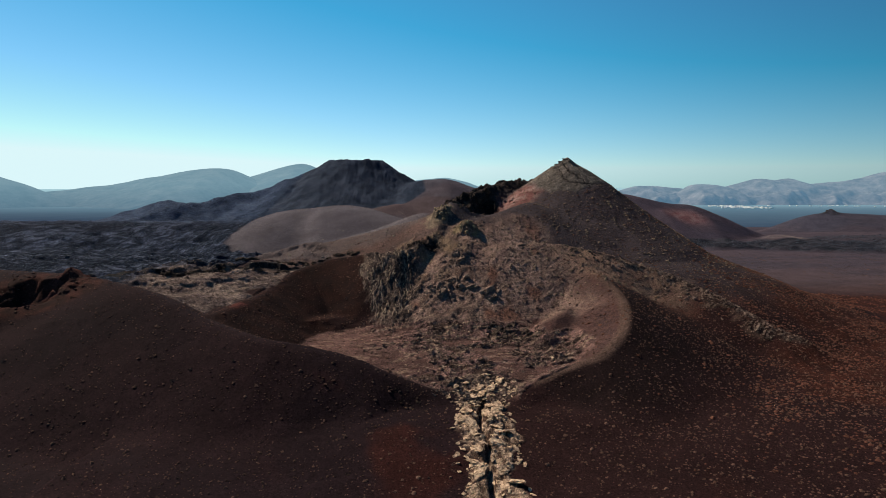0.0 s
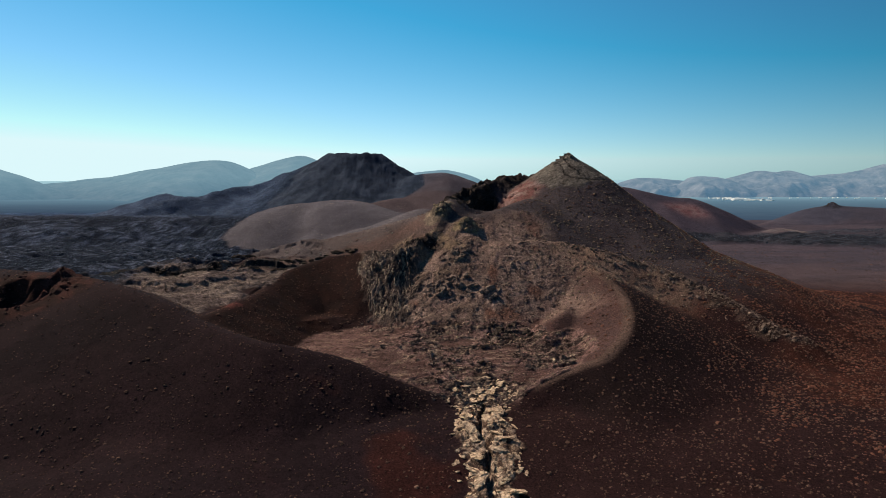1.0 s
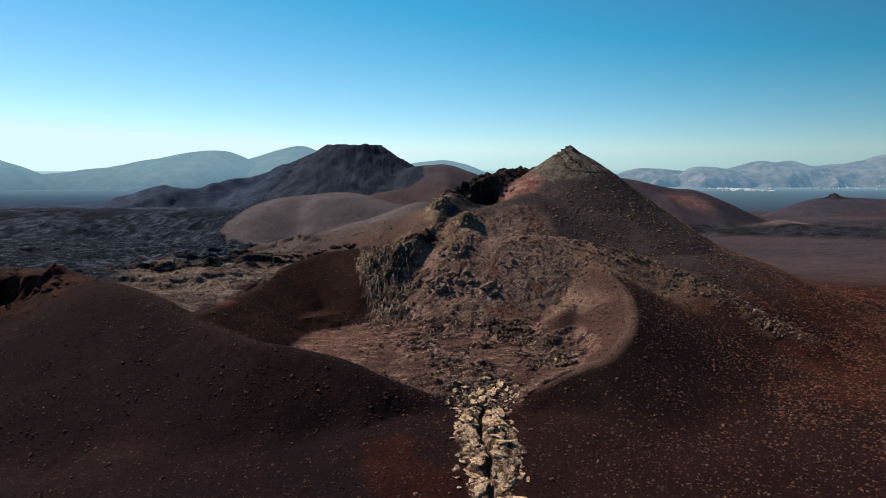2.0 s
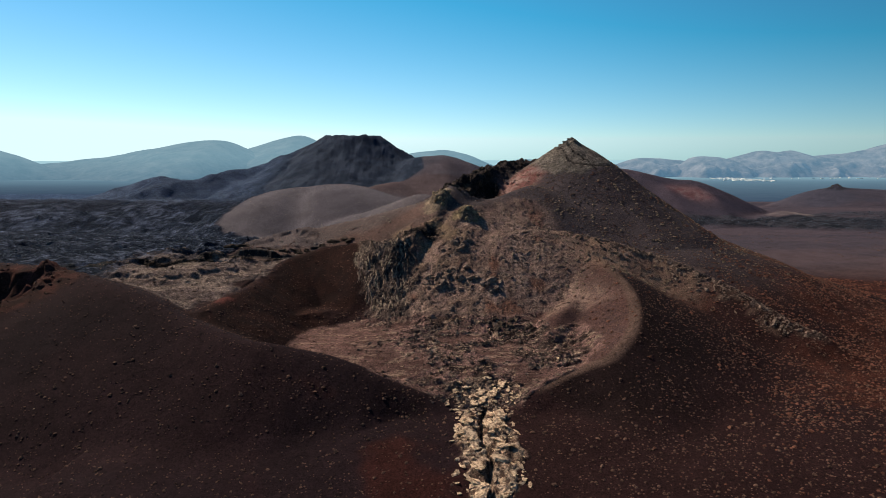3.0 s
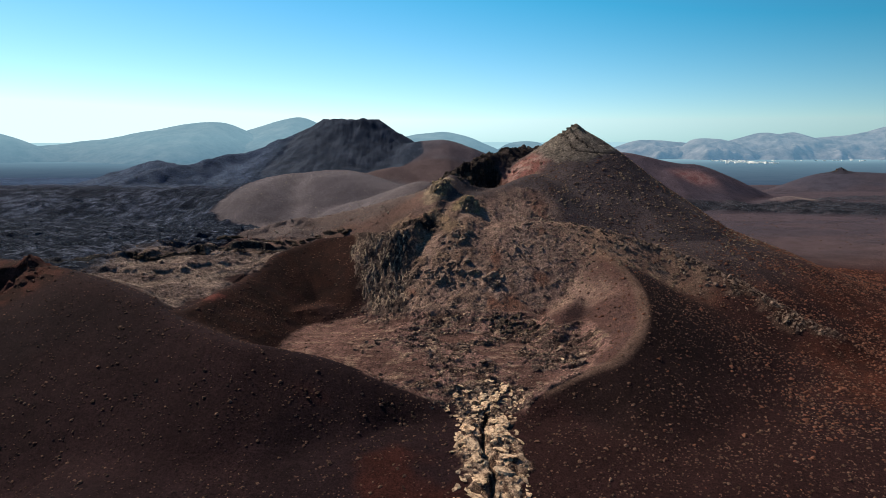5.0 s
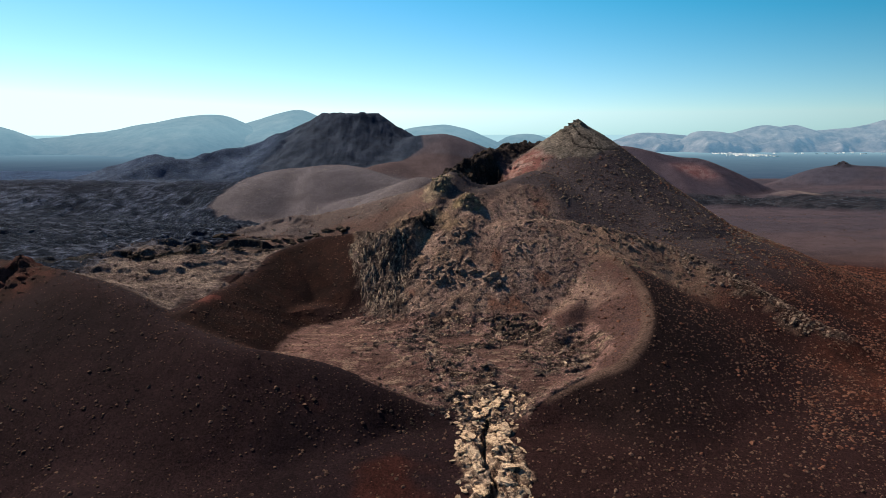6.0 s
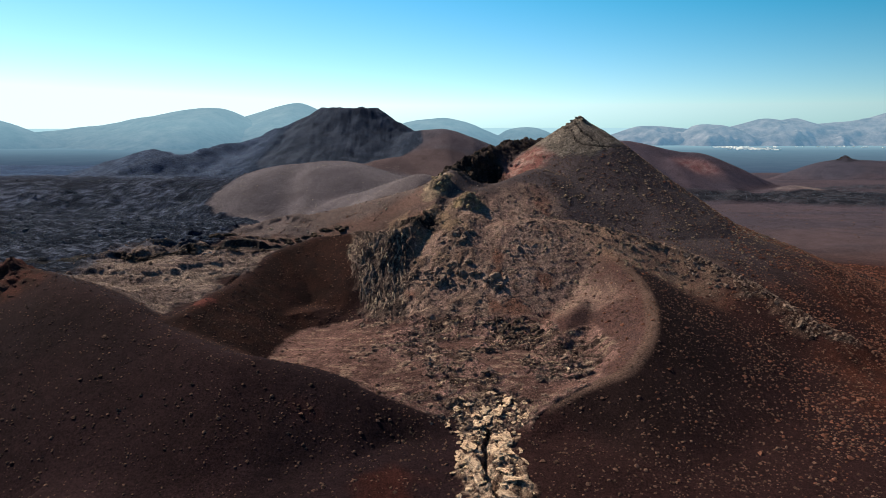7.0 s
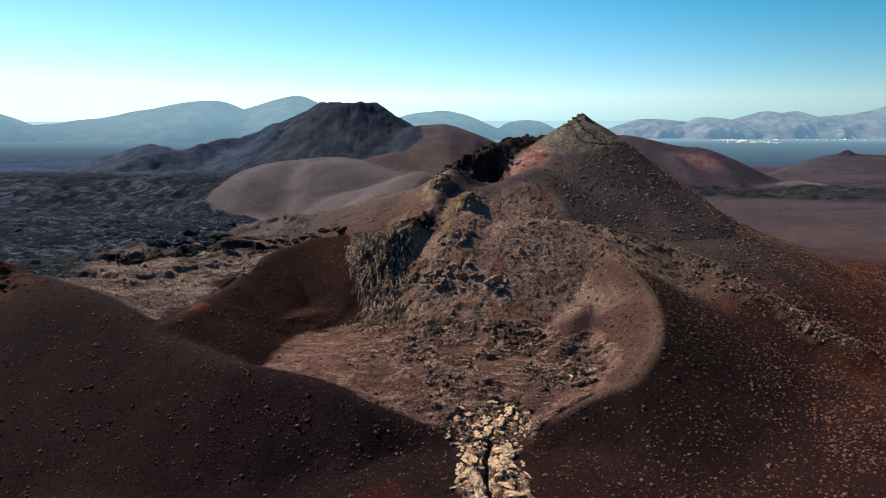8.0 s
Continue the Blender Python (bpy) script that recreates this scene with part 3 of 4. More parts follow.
    lay(speckle(wall * step(10, 2, wx) * step(300, 318, wy), -0.2, 0.4, lambda u, v: fbm(u, 0.5 * v, 7, 4, 194)), (0.180, 0.128, 0.082))
    lay(cliff, (0.066, 0.050, 0.043), (0.25, 0.195, 0.15), lambda u, v: ridged(u + 3.2 * fbm(u, v, 6, 4, 31), 0.13 * v, 2.4, 4, 94) - 0.75, 0.50, 0.82)
    lay(rocky_bench, (0.060, 0.042, 0.034), (0.13, 0.092, 0.068))
    lay(rocky_bench * step(0.62, 0.78, bench_s), (0.034, 0.019, 0.015), (0.058, 0.036, 0.028))
    lay(floor, (0.225, 0.140, 0.118), (0.155, 0.098, 0.084), lambda u, v: fbm(u, v, 14, 4, 95, 0.6))
    lay(dusty * floor, (0.066, 0.038, 0.032), (0.104, 0.062, 0.052), lambda u, v: fbm(u, v, 5, 5, 199, 0.7))
    lay(speckle(floor * (1 - 0.9 * dusty), 1.15, 1.4, lambda u, v: ridged(0.45 * u + 3 * fbm(u, v, 12, 2, 198), v, 11, 4, 197)), (0.058, 0.040, 0.034))
    lay(speckle(floor * (1 - 0.9 * dusty), 0.24, 0.5, lambda u, v: fbm(0.6 * u, v, 6, 4, 195, 0.65)), (0.066, 0.043, 0.035))
    lay(speckle(floor * (1 - 0.6 * dusty), 0.40, 0.55, lambda u, v: fbm(0.5 * u, v, 4, 4, 96, 0.65)), (0.27, 0.20, 0.145))
    lay(channel, (0.14, 0.092, 0.066), (0.46, 0.345, 0.245), lambda u, v: fbm(u, 0.6 * v, 2.6, 4, 97, 0.65), -0.15, 0.4)
    lay(valley, (0.145, 0.112, 0.099), (0.240, 0.190, 0.155), lambda u, v: fbm(0.4 * u, v, 8, 4, 98, 0.6))
    lay(spur, (0.092, 0.072, 0.065), (0.082, 0.068, 0.066), None)
    lay(spur * step(351, 344, wy - 0.12 * (wx + 60)), (0.096, 0.062, 0.051))
    # far hills, dark cone and lava field: sea haze painted in as blue-grey
    lay(hill, (0.082, 0.074, 0.080), (0.098, 0.088, 0.092), None)
    lay(hill * step(626, 640, wy) * step(700, 690, wy), (0.084, 0.060, 0.056))
    lay(side_peak, (0.070, 0.061, 0.066), (0.088, 0.069, 0.070), lambda u, v: fbm(u, v, 40, 3, 99))
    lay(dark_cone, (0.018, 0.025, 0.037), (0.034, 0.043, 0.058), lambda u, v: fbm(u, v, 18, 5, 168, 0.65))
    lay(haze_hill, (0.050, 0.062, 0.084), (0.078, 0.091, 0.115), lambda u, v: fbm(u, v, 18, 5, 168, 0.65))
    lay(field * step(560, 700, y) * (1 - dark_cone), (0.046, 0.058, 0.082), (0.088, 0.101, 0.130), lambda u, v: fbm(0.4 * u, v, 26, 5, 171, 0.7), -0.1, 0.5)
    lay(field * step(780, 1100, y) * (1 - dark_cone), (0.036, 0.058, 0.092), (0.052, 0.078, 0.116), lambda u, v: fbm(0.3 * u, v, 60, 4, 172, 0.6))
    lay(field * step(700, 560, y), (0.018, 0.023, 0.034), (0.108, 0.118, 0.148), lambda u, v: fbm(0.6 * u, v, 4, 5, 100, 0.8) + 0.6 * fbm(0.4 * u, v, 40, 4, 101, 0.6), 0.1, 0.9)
    lay(plain, (0.064, 0.047, 0.049), (0.050, 0.040, 0.045), lambda u, v: fbm(u / 3, v, 60, 4, 101))
    lay(plain * step(520, 430, y), (0.050, 0.031, 0.028), (0.036, 0.024, 0.023), lambda u, v: fbm(u / 2, v, 25, 4, 106))
    lay(bands, (0.020, 0.020, 0.024), (0.050, 0.047, 0.050), lambda u, v: fbm(u / 2, v, 12, 4, 105, 0.7))
    # hills beyond the plain: haze painted in as mauve-grey
    lay(red_hill, (0.056, 0.045, 0.053), (0.072, 0.053, 0.058), lambda u, v: fbm(u, v, 80, 4, 102))
    lay(red_hill * step(34, 12, np.hypot((x - 330) * 0.8, y - 945)), (0.13, 0.058, 0.052), (0.17, 0.10, 0.09))
    lay(low_hill, (0.050, 0.045, 0.054), (0.062, 0.052, 0.058), lambda u, v: fbm(u, v, 60, 4, 104))
    lay(step(20, 14, np.hypot((x - 674) / 1.1, y - 1212) + 4 * fbm(x, y, 9, 3, 187, 0.6)), (0.018, 0.018, 0.022), (0.034, 0.032, 0.036))
    lay(step(16, 11, np.hypot((x - 440) / 2.3, y - 894)), (0.098, 0.075, 0.070), (0.120, 0.090, 0.080))
    lay(step(10, 6, np.hypot((x - 452) / 1.8, y - 893)), (0.15, 0.115, 0.092))
    lay(step(4.5, 1.5, lip_d) * step(-40, -50, x) * step(-170, -150, x), (0.020, 0.018, 0.018), (0.05, 0.044, 0.038))
    lay(lava, (0.0239, 0.0195, 0.0191), (0.0419, 0.0338, 0.0299))
    lay(cap, (0.195, 0.170, 0.138), (0.125, 0.110, 0.092))
    lay(redface, (0.150, 0.070, 0.060), (0.22, 0.150, 0.130), lambda u, v: fbm(u + v, 0.4 * (u - v), 5, 4, 103, 0.65))
    lay(step(8, 5, np.hypot(wx - 12.5, wy - 338)), (0.20, 0.152, 0.088), (0.125, 0.096, 0.064))
    lay(step(8.5, 5, np.hypot(wx + 1.5, wy - 351)), (0.185, 0.145, 0.10), (0.115, 0.092, 0.068))
    lay(step(30, 24, np.hypot((x + 156) / 1.1, (y - 256) * 1.7)), (0.044, 0.018, 0.014), (0.020, 0.010, 0.0085))
    lay(step(10, 4, np.hypot(x + 144, (y - 263) * 1.3)), (0.064, 0.028, 0.024), (0.034, 0.017, 0.015))
    lay(step(5.5, 2.5, np.hypot((wx + 76) * 1.4, wy - 262)), (0.074, 0.026, 0.021))
    lay(crack, (0.018, 0.015, 0.013))
    colour *= np.array((0.80, 0.75, 0.76), np.float32)
    # painted haze: the lava field and all land past 430 m turn bluer
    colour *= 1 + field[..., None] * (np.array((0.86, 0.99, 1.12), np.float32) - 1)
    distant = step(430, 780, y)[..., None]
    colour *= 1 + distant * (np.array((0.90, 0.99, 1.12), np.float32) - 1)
    rough = np.clip(np.maximum.reduce([field, bands, lava, 0.5 * wall, cliff, floor * (1 - 0.75 * dusty), channel, valley, cap, rocky_bench]), 0, 1)
    zones = {"wall": wall, "floor": floor * (1 - 0.85 * dusty), "lava": lava, "channel": channel, "bench": rocky_bench, "valley": valley, "rough": rough, "cliff": cliff}
    return z, colour, rough, zones


LAND = land(MX, MY)
MZ, SOIL, CLINKER, ZONES = relief(MX, MY, LAND)


def height_at(x, y, field=None):
    """Height of the finished ground, or the value of another field of its grid, at arrays of places."""
    grid = MZ if field is None else field
    i = np.clip(np.searchsorted(GX, x) - 1, 0, len(GX) - 2)
    j = np.clip(np.searchsorted(GY, y) - 1, 0, len(GY) - 2)
    u, v = (x - GX[i]) / (GX[i + 1] - GX[i]), (y - GY[j]) / (GY[j + 1] - GY[j])
    return (grid[j, i] * (1 - u) + grid[j, i + 1] * u) * (1 - v) + (grid[j + 1, i] * (1 - u) + grid[j + 1, i + 1] * u) * v


def quick_mesh(name, verts, faces, mat, smooth=False):
    """A mesh from arrays; faces is an array of triangles or quads."""
    me = bpy.data.meshes.new(name)
    n, k = faces.shape
    me.vertices.add(len(verts))
    me.vertices.foreach_set("co", np.ascontiguousarray(verts, np.float32).ravel())
    me.loops.add(n * k)
    me.loops.foreach_set("vertex_index", np.ascontiguousarray(faces, np.int32).ravel())
    me.polygons.add(n)
    me.polygons.foreach_set("loop_start", np.arange(n, dtype=np.int32) * k)
    me.polygons.foreach_set("use_smooth", np.full(n, smooth))
    me.materials.append(mat)
    me.update(calc_edges=True)
    me.validate()
    return me


def grid_faces(rows, cols):
    a = (np.arange(rows - 1)[:, None] * cols + np.arange(cols - 1)[None, :]).ravel()
    return np.stack([a, a + 1, a + cols + 1, a + cols], -1)


def land_mesh(name, low, high, mat):
    x, y, z = MX[low:high], MY[low:high], MZ[low:high]
    me = quick_mesh(name, np.stack([x, y, z], -1).reshape(-1, 3), grid_faces(*x.shape), mat, True)
    layer = me.attributes.new("soil", "FLOAT_COLOR", "POINT")
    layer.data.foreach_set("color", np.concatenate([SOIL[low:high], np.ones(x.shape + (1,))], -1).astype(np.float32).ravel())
    layer = me.attributes.new("clinker", "FLOAT", "POINT")
    layer.data.foreach_set("value", CLINKER[low:high].astype(np.float32).ravel())
    return me


EDGE = int(np.searchsorted(GY, 1500))
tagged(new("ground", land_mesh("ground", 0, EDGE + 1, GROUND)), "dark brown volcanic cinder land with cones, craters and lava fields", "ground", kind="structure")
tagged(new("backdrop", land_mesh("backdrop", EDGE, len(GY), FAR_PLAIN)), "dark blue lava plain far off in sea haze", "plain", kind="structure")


# ---- far mountains ----
def mountain(name, label, line, slope, mat, seed, gullies):
    p = np.array(line, float)
    reach = (p[:, 2].max() + 60) / slope
    xs = np.linspace(p[:, 0].min() - reach, p[:, 0].max() + reach, 150)
    ys = np.linspace(max(p[:, 1].min() - reach, 2300), min(p[:, 1].max() + 300, 4900), 70)
    x, y = np.meshgrid(xs, ys)
    z = tent(line, slope, slope, x, y, 12)
    depth = np.clip(nearest(line, x, y, 2)[0] / 250, 0, 1)
    z = z + gullies * depth * (ridged(x, y, 340 if gullies < 20 else 230, 5, seed) - 0.85) + 2.0 * fbm(x, y, 120, 4, seed + 9)
    z = np.maximum(z, -95)
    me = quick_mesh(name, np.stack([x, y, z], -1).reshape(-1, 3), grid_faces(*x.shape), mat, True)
    return tagged(new(name, me), label, "mountain", "mountains on the horizon", "structure")


RANGES = (
    ([(-2372, 3300, 200), (-2217, 3300, 168), (-2061, 3300, 122), (-1984, 3300, 96), (-1907, 3300, 67), (-1850, 3300, 40)], 0.30, HAZE_LEFT),
    ([(-2497, 3700, 43), (-2081, 3700, 62), (-1962, 3700, 77), (-1842, 3700, 91), (-1724, 3700, 100), (-1574, 3700, 134), (-1455, 3700, 147), (-1365, 3700, 170),
      (-1276, 3700, 182), (-1203, 3700, 183), (-1158, 3700, 196), (-1114, 3700, 183), (-1042, 3700, 147), (-955, 3700, 102), (-880, 3700, 60)], 0.24, HAZE_LEFT),
    ([(-1289, 4000, 92), (-1095, 4000, 146), (-998, 4000, 178), (-902, 4000, 204), (-838, 4000, 220), (-783, 4000, 231), (-743, 4000, 207), (-680, 4000, 175), (-522, 4000, 105),
      (-333, 4000, 60)], 0.27, HAZE_LEFT),
    ([(-270, 3600, 67), (-184, 3600, 110), (-69, 3600, 127), (18, 3600, 132), (133, 3600, 107), (248, 3600, 58), (306, 3600, 33)], 0.35, HAZE_LEFT),
    ([(300, 3900, 35), (362, 3900, 72), (471, 3900, 85), (550, 3900, 72), (628, 3900, 35)], 0.4, HAZE_LEFT),
    ([(874, 3950, 19), (984, 3950, 60), (1093, 3950, 91), (1220, 3950, 88), (1379, 3950, 72), (1507, 3950, 35)], 0.35, HAZE_RIGHT),
    ([(1237, 3800, 21), (1311, 3800, 73), (1370, 3800, 100), (1538, 3800, 88), (1631, 3800, 51), (1695, 3800, 6)], 0.4, HAZE_RIGHT),
    ([(1537, 3950, 72), (1630, 3950, 97), (1785, 3950, 135), (1865, 3950, 122), (1959, 3950, 138), (2040, 3950, 110), (2167, 3950, 91), (2265, 3950, 50)], 0.38, HAZE_RIGHT),
    ([(1972, 4000, 72), (2098, 4000, 104), (2288, 4000, 120), (2414, 4000, 142), (2502, 4000, 167), (2666, 4000, 186), (2927, 4000, 129)], 0.34, HAZE_RIGHT),
)
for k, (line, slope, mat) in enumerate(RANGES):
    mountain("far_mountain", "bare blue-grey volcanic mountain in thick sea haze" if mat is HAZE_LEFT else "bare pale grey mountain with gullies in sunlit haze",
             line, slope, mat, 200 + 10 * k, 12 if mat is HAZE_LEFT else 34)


# ---- rocks and bushes ----
RNG = np.random.default_rng(11)


def rock_shape(seed, detail, flat=0.7, jag=0.45):
    """Vertices and triangles of one broken stone, about one metre in radius."""
    bm = bmesh.new()
    bmesh.ops.create_icosphere(bm, subdivisions=detail, radius=1.0)
    v = np.array([p.co[:] for p in bm.verts])
    f = np.array([[p.index for p in face.verts] for face in bm.faces])
    bm.free()
    rng = np.random.default_rng(seed)
    v = v * rng.uniform(0.75, 1.3, 3) * (1, 1, flat)
    for _ in range(11):
        # flat broken faces
        n = rng.normal(size=3)
        n /= np.linalg.norm(n)
        over = np.maximum(v @ n - rng.uniform(0.28, 0.7), 0)
        v = v - over[:, None] * n * 0.9
    v += rng.normal(scale=jag * 0.16, size=v.shape)
    return v, f


def bush_shape(seed, sides=6):
    """A low ragged cushion, wider than high."""
    rng = np.random.default_rng(seed)
    verts, faces = [(0.1 * rng.normal(), 0.1 * rng.normal(), rng.uniform(0.6, 0.85))], []
    for radius, high in ((0.55, 0.55), (1.0, 0.0)):
        for k in range(sides):
            a = 2 * np.pi * (k + 0.5 * (radius < 1)) / sides + rng.normal(scale=0.2)
            r = radius * rng.uniform(0.7, 1.25)
            verts.append((r * np.cos(a), r * np.sin(a), high * rng.uniform(0.7, 1.3)))
    for k in range(sides):
        n = (k + 1) % sides
        faces += [(0, 1 + k, 1 + n), (1 + k, 1 + sides + k, 1 + sides + n), (1 + k, 1 + sides + n, 1 + n)]
    return np.array(verts), np.array(faces)


def turned(n, rng, tilt):
    """n turning matrices: any heading, some tilt."""
    a, b, c = rng.uniform(0, 2 * np.pi, n), rng.normal(scale=tilt, size=n), rng.normal(scale=tilt, size=n)
    ca, sa, cb, sb, cc, sc = np.cos(a), np.sin(a), np.cos(b), np.sin(b), np.cos(c), np.sin(c)
    o, z = np.ones(n), np.zeros(n)
    rz = np.stack([ca, -sa, z, sa, ca, z, z, z, o], -1).reshape(n, 3, 3)
    rx = np.stack([o, z, z, z, cb, -sb, z, sb, cb], -1).reshape(n, 3, 3)
    ry = np.stack([cc, z, sc, z, o, z, -sc, z, cc], -1).reshape(n, 3, 3)
    return rx @ ry @ rz


def strewn(name, label, category, mat, shapes, x, y, size, sink, tilt, rng, smooth=False):
    """One mesh of many stones or bushes too many to count."""
    z = height_at(x, y) - sink * size
    kind = rng.integers(0, len(shapes), len(x))
    turn = turned(len(x), rng, tilt)
    verts, faces, base = [], [], 0
    for k, (v, f) in enumerate(shapes):
        m = kind == k
        n = int(m.sum())
        if n == 0:
            continue
        p = np.einsum("nij,vj->nvi", turn[m], v) * size[m][:, None, None] + np.stack([x[m], y[m], z[m]], -1)[:, None, :]
        verts.append(p.reshape(-1, 3))
        faces.append((f[None] + (base + np.arange(n) * len(v))[:, None, None]).reshape(-1, 3))
        base += n * len(v)
    me = quick_mesh(name, np.concatenate(verts), np.concatenate(faces), mat, smooth)
    return tagged(new(name, me), label, category, kind="stuff")


def sample(n, low, high, chance, rng):
    """Places in a rectangle, kept by a chance that depends on the place."""
    x, y = rng.uniform(low[0], high[0], n), rng.uniform(low[1], high[1], n)
    keep = rng.random(n) < chance(x, y)
    return x[keep], y[keep]


def zone(name, x, y):
    return height_at(x, y, ZONES[name])


CHIPS = [rock_shape(60 + k, 1, 0.75, 0.35) for k in range(7)]
PLATES = [rock_shape(80 + k, 2, 0.38, 0.7) for k in range(8)]
BUSHES = [bush_shape(100 + k) for k in range(8)]


def bare(x, y):
    """Where loose cinder lies and bushes can root."""
    return 1 - np.clip(zone("rough", x, y) * 1.2, 0, 1)


def clump(x, y, size, seed):
    return step(-0.45, 0.5, fbm(x, y, size, 3, seed))


def sizes(n, rng, middle, spread_by, low, high):
    return np.clip(rng.lognormal(np.log(middle), spread_by, n), low, high)


# bushes: rust on the sunny flank, grey-brown elsewhere
bx, by = sample(60000, (52, 165), (270, 430), lambda x, y: bare(x, y) * clump(x, y, 18, 130) * (0.05 + 0.42 * step(85, 150, x - 0.15 * (y - 250))), RNG)
strewn("rust_bushes", "rust-orange dry cushion bushes dotted over the cinder slope", "bushes", RUST_BUSH, BUSHES, bx, by,
       sizes(len(bx), RNG, 0.44, 0.38, 0.2, 1.05), 0.1, 0.15, RNG)
bx, by = sample(140000, (-230, 135), (210, 425), lambda x, y: bare(x, y) * (0.18 + 0.16 * clump(x, y, 24, 131) + 0.35 * step(25, 70, x) * clump(x, y, 15, 136)), RNG)
strewn("grey_bushes", "grey-brown dry cushion bushes dotted over dark cinder", "bushes", GREY_BUSH, BUSHES, bx, by,
       sizes(len(bx), RNG, 0.25, 0.40, 0.12, 0.75), 0.1, 0.15, RNG)
bx, by = sample(42000, (40, 285), (190, 430), lambda x, y: bare(x, y) * step(128, 85, np.hypot(x - 73, y - 412)) * (0.10 + 0.55 * step(20, 55, np.hypot(x - 120, y - 395) - 60) * clump(x, y, 14, 231)), RNG)
strewn("ochre_bushes", "ochre-grey dry cushion bushes dotted over the cone's dark flank", "bushes", OCHRE_BUSH, BUSHES, bx, by, sizes(len(bx), RNG, 0.42, 0.38, 0.2, 1.0), 0.1, 0.15, RNG)
bx, by = sample(60000, (-190, 330), (20, 660), lambda x, y: bare(x, y) * 0.12, RNG)
PALE_BUSH = material("pale_bush", stone_nodes(((0.12, 0.10, 0.085), (0.26, 0.22, 0.18)), 1.5))
strewn("far_bushes", "small pale dry bushes on the brown saddle behind the crater", "bushes", PALE_BUSH, BUSHES, bx, by, sizes(len(bx), RNG, 0.27, 0.4, 0.15, 0.8), 0.1, 0.15, RNG)
bx, by = sample(6000, (200, 420), (620, 800), lambda x, y: bare(x, y) * 0.22 * clump(x, y, 60, 238), RNG)
strewn("plain_bushes", "small dark bushes scattered on the brown plain", "bushes", GREY_BUSH, BUSHES, bx, by, sizes(len(bx), RNG, 0.5, 0.4, 0.25, 1.3), 0.1, 0.15, RNG)

bx, by = sample(9000, (190, 470), (620, 800), lambda x, y: bare(x, y) * step(0.0, 0.45, fbm(0.4 * x, y, 34, 4, 240, 0.6)) * 0.8, RNG)
strewn("plain_stones", "dark lava stones in loose streaks on the brown plain", "stones", LAVA, CHIPS, bx, by, sizes(len(bx), RNG, 0.5, 0.5, 0.2, 1.6), 0.2, 0.5, RNG)
bx, by = sample(1500, (-24, 190), (2, 212), lambda x, y: step(1.0, 0.3, np.hypot((x + 9 + 0.8 * (y - 203)) / 5, (y - 203) / 9)) * clump(x, y, 3, 241), RNG)
strewn("slope_clinker", "black clinker spilled over the near cinder slope", "rubble", LAVA, CHIPS, bx, by, sizes(len(bx), RNG, 0.28, 0.4, 0.12, 0.8), 0.2, 0.6, RNG)

BUSH_MESHES = [quick_mesh("bush", *bush_shape(140 + k, 9), RUST_BUSH if k < 5 else GREY_BUSH) for k in range(8)]
bx, by = sample(2600, (88, 205), (150, 262), lambda x, y: bare(x, y) * 0.16, RNG)
for k, (x, y) in enumerate(zip(bx[:260], by[:260])):
    size = float(RNG.uniform(0.3, 0.62))
    rust = k % 8 < 5
    tagged(new("bush", BUSH_MESHES[k % 8]), "rust-orange dry cushion bush on dark cinder" if rust else "grey-brown dry cushion bush on dark cinder", "bush",
           "bushes on the flank").matrix_world = pose(x, y, float(height_at(np.array([x]), np.array([y]))[0]) - 0.05, 0, 0, RNG.uniform(0, 360)) @ Matrix.Scale(size, 4)

# loose stone
bx, by = sample(52000, (-48, 266), (75, 352), lambda x, y: zone("wall", x, y) * (0.15 + 0.85 * step(0.05, 0.45, fbm(x, y, 11, 4, 132, 0.6))), RNG)
strewn("wall_rubble", "brown lava rubble on the crater's back wall", "rubble", BLOCK, CHIPS, bx, by, sizes(len(bx), RNG, 0.24, 0.7, 0.09, 1.9), 0.45, 0.6, RNG)
bx, by = sample(46000, (-62, 205), (48, 300), lambda x, y: zone("floor", x, y) * (0.25 + 0.6 * clump(0.5 * x, y, 7, 133)), RNG)
strewn("floor_rubble", "reddish-brown broken lava crust on the crater floor", "rubble", BLOCK, CHIPS, bx, by, sizes(len(bx), RNG, 0.24, 0.55, 0.09, 1.2), 0.35, 0.45, RNG)
bx, by = sample(5200, (-55, 205), (46, 292), lambda x, y: zone("floor", x, y) * step(0.1, 0.5, fbm(0.4 * x, y, 8, 3, 134)), RNG)
strewn("pale_chips", "pale cream flakes of lava crust on the crater floor", "rubble", CRUST, PLATES, bx, by, sizes(len(bx), RNG, 0.4, 0.45, 0.15, 1.2), 0.2, 0.3, RNG)
bx, by = sample(9000, (-30, 205), (48, 292), lambda x, y: zone("floor", x, y) * step(0.0, 0.35, fbm(0.5 * x, y, 10, 3, 239)) * 0.9, RNG)
strewn("floor_plates", "tilted brown plates of ropy lava crust on the crater floor", "rubble", BLOCK, PLATES, bx, by, sizes(len(bx), RNG, 0.55, 0.45, 0.25, 1.7), 0.1, 0.35, RNG)
bx, by = sample(3500, (-6, 145), (28, 226), lambda x, y: zone("channel", x, y) * 0.8, RNG)
strewn("channel_rubble", "pale and brown lava fragments in the channel", "rubble", CRUST, CHIPS, bx, by, sizes(len(bx), RNG, 0.28, 0.5, 0.1, 0.9), 0.2, 0.6, RNG)
bx, by = sample(2600, (-8, 200), (28, 224), lambda x, y: step(1.0, 0.6, np.hypot((x - 10) / 17, (y - 213) / 11)) * clump(x, y, 5, 243) * 0.9, RNG)
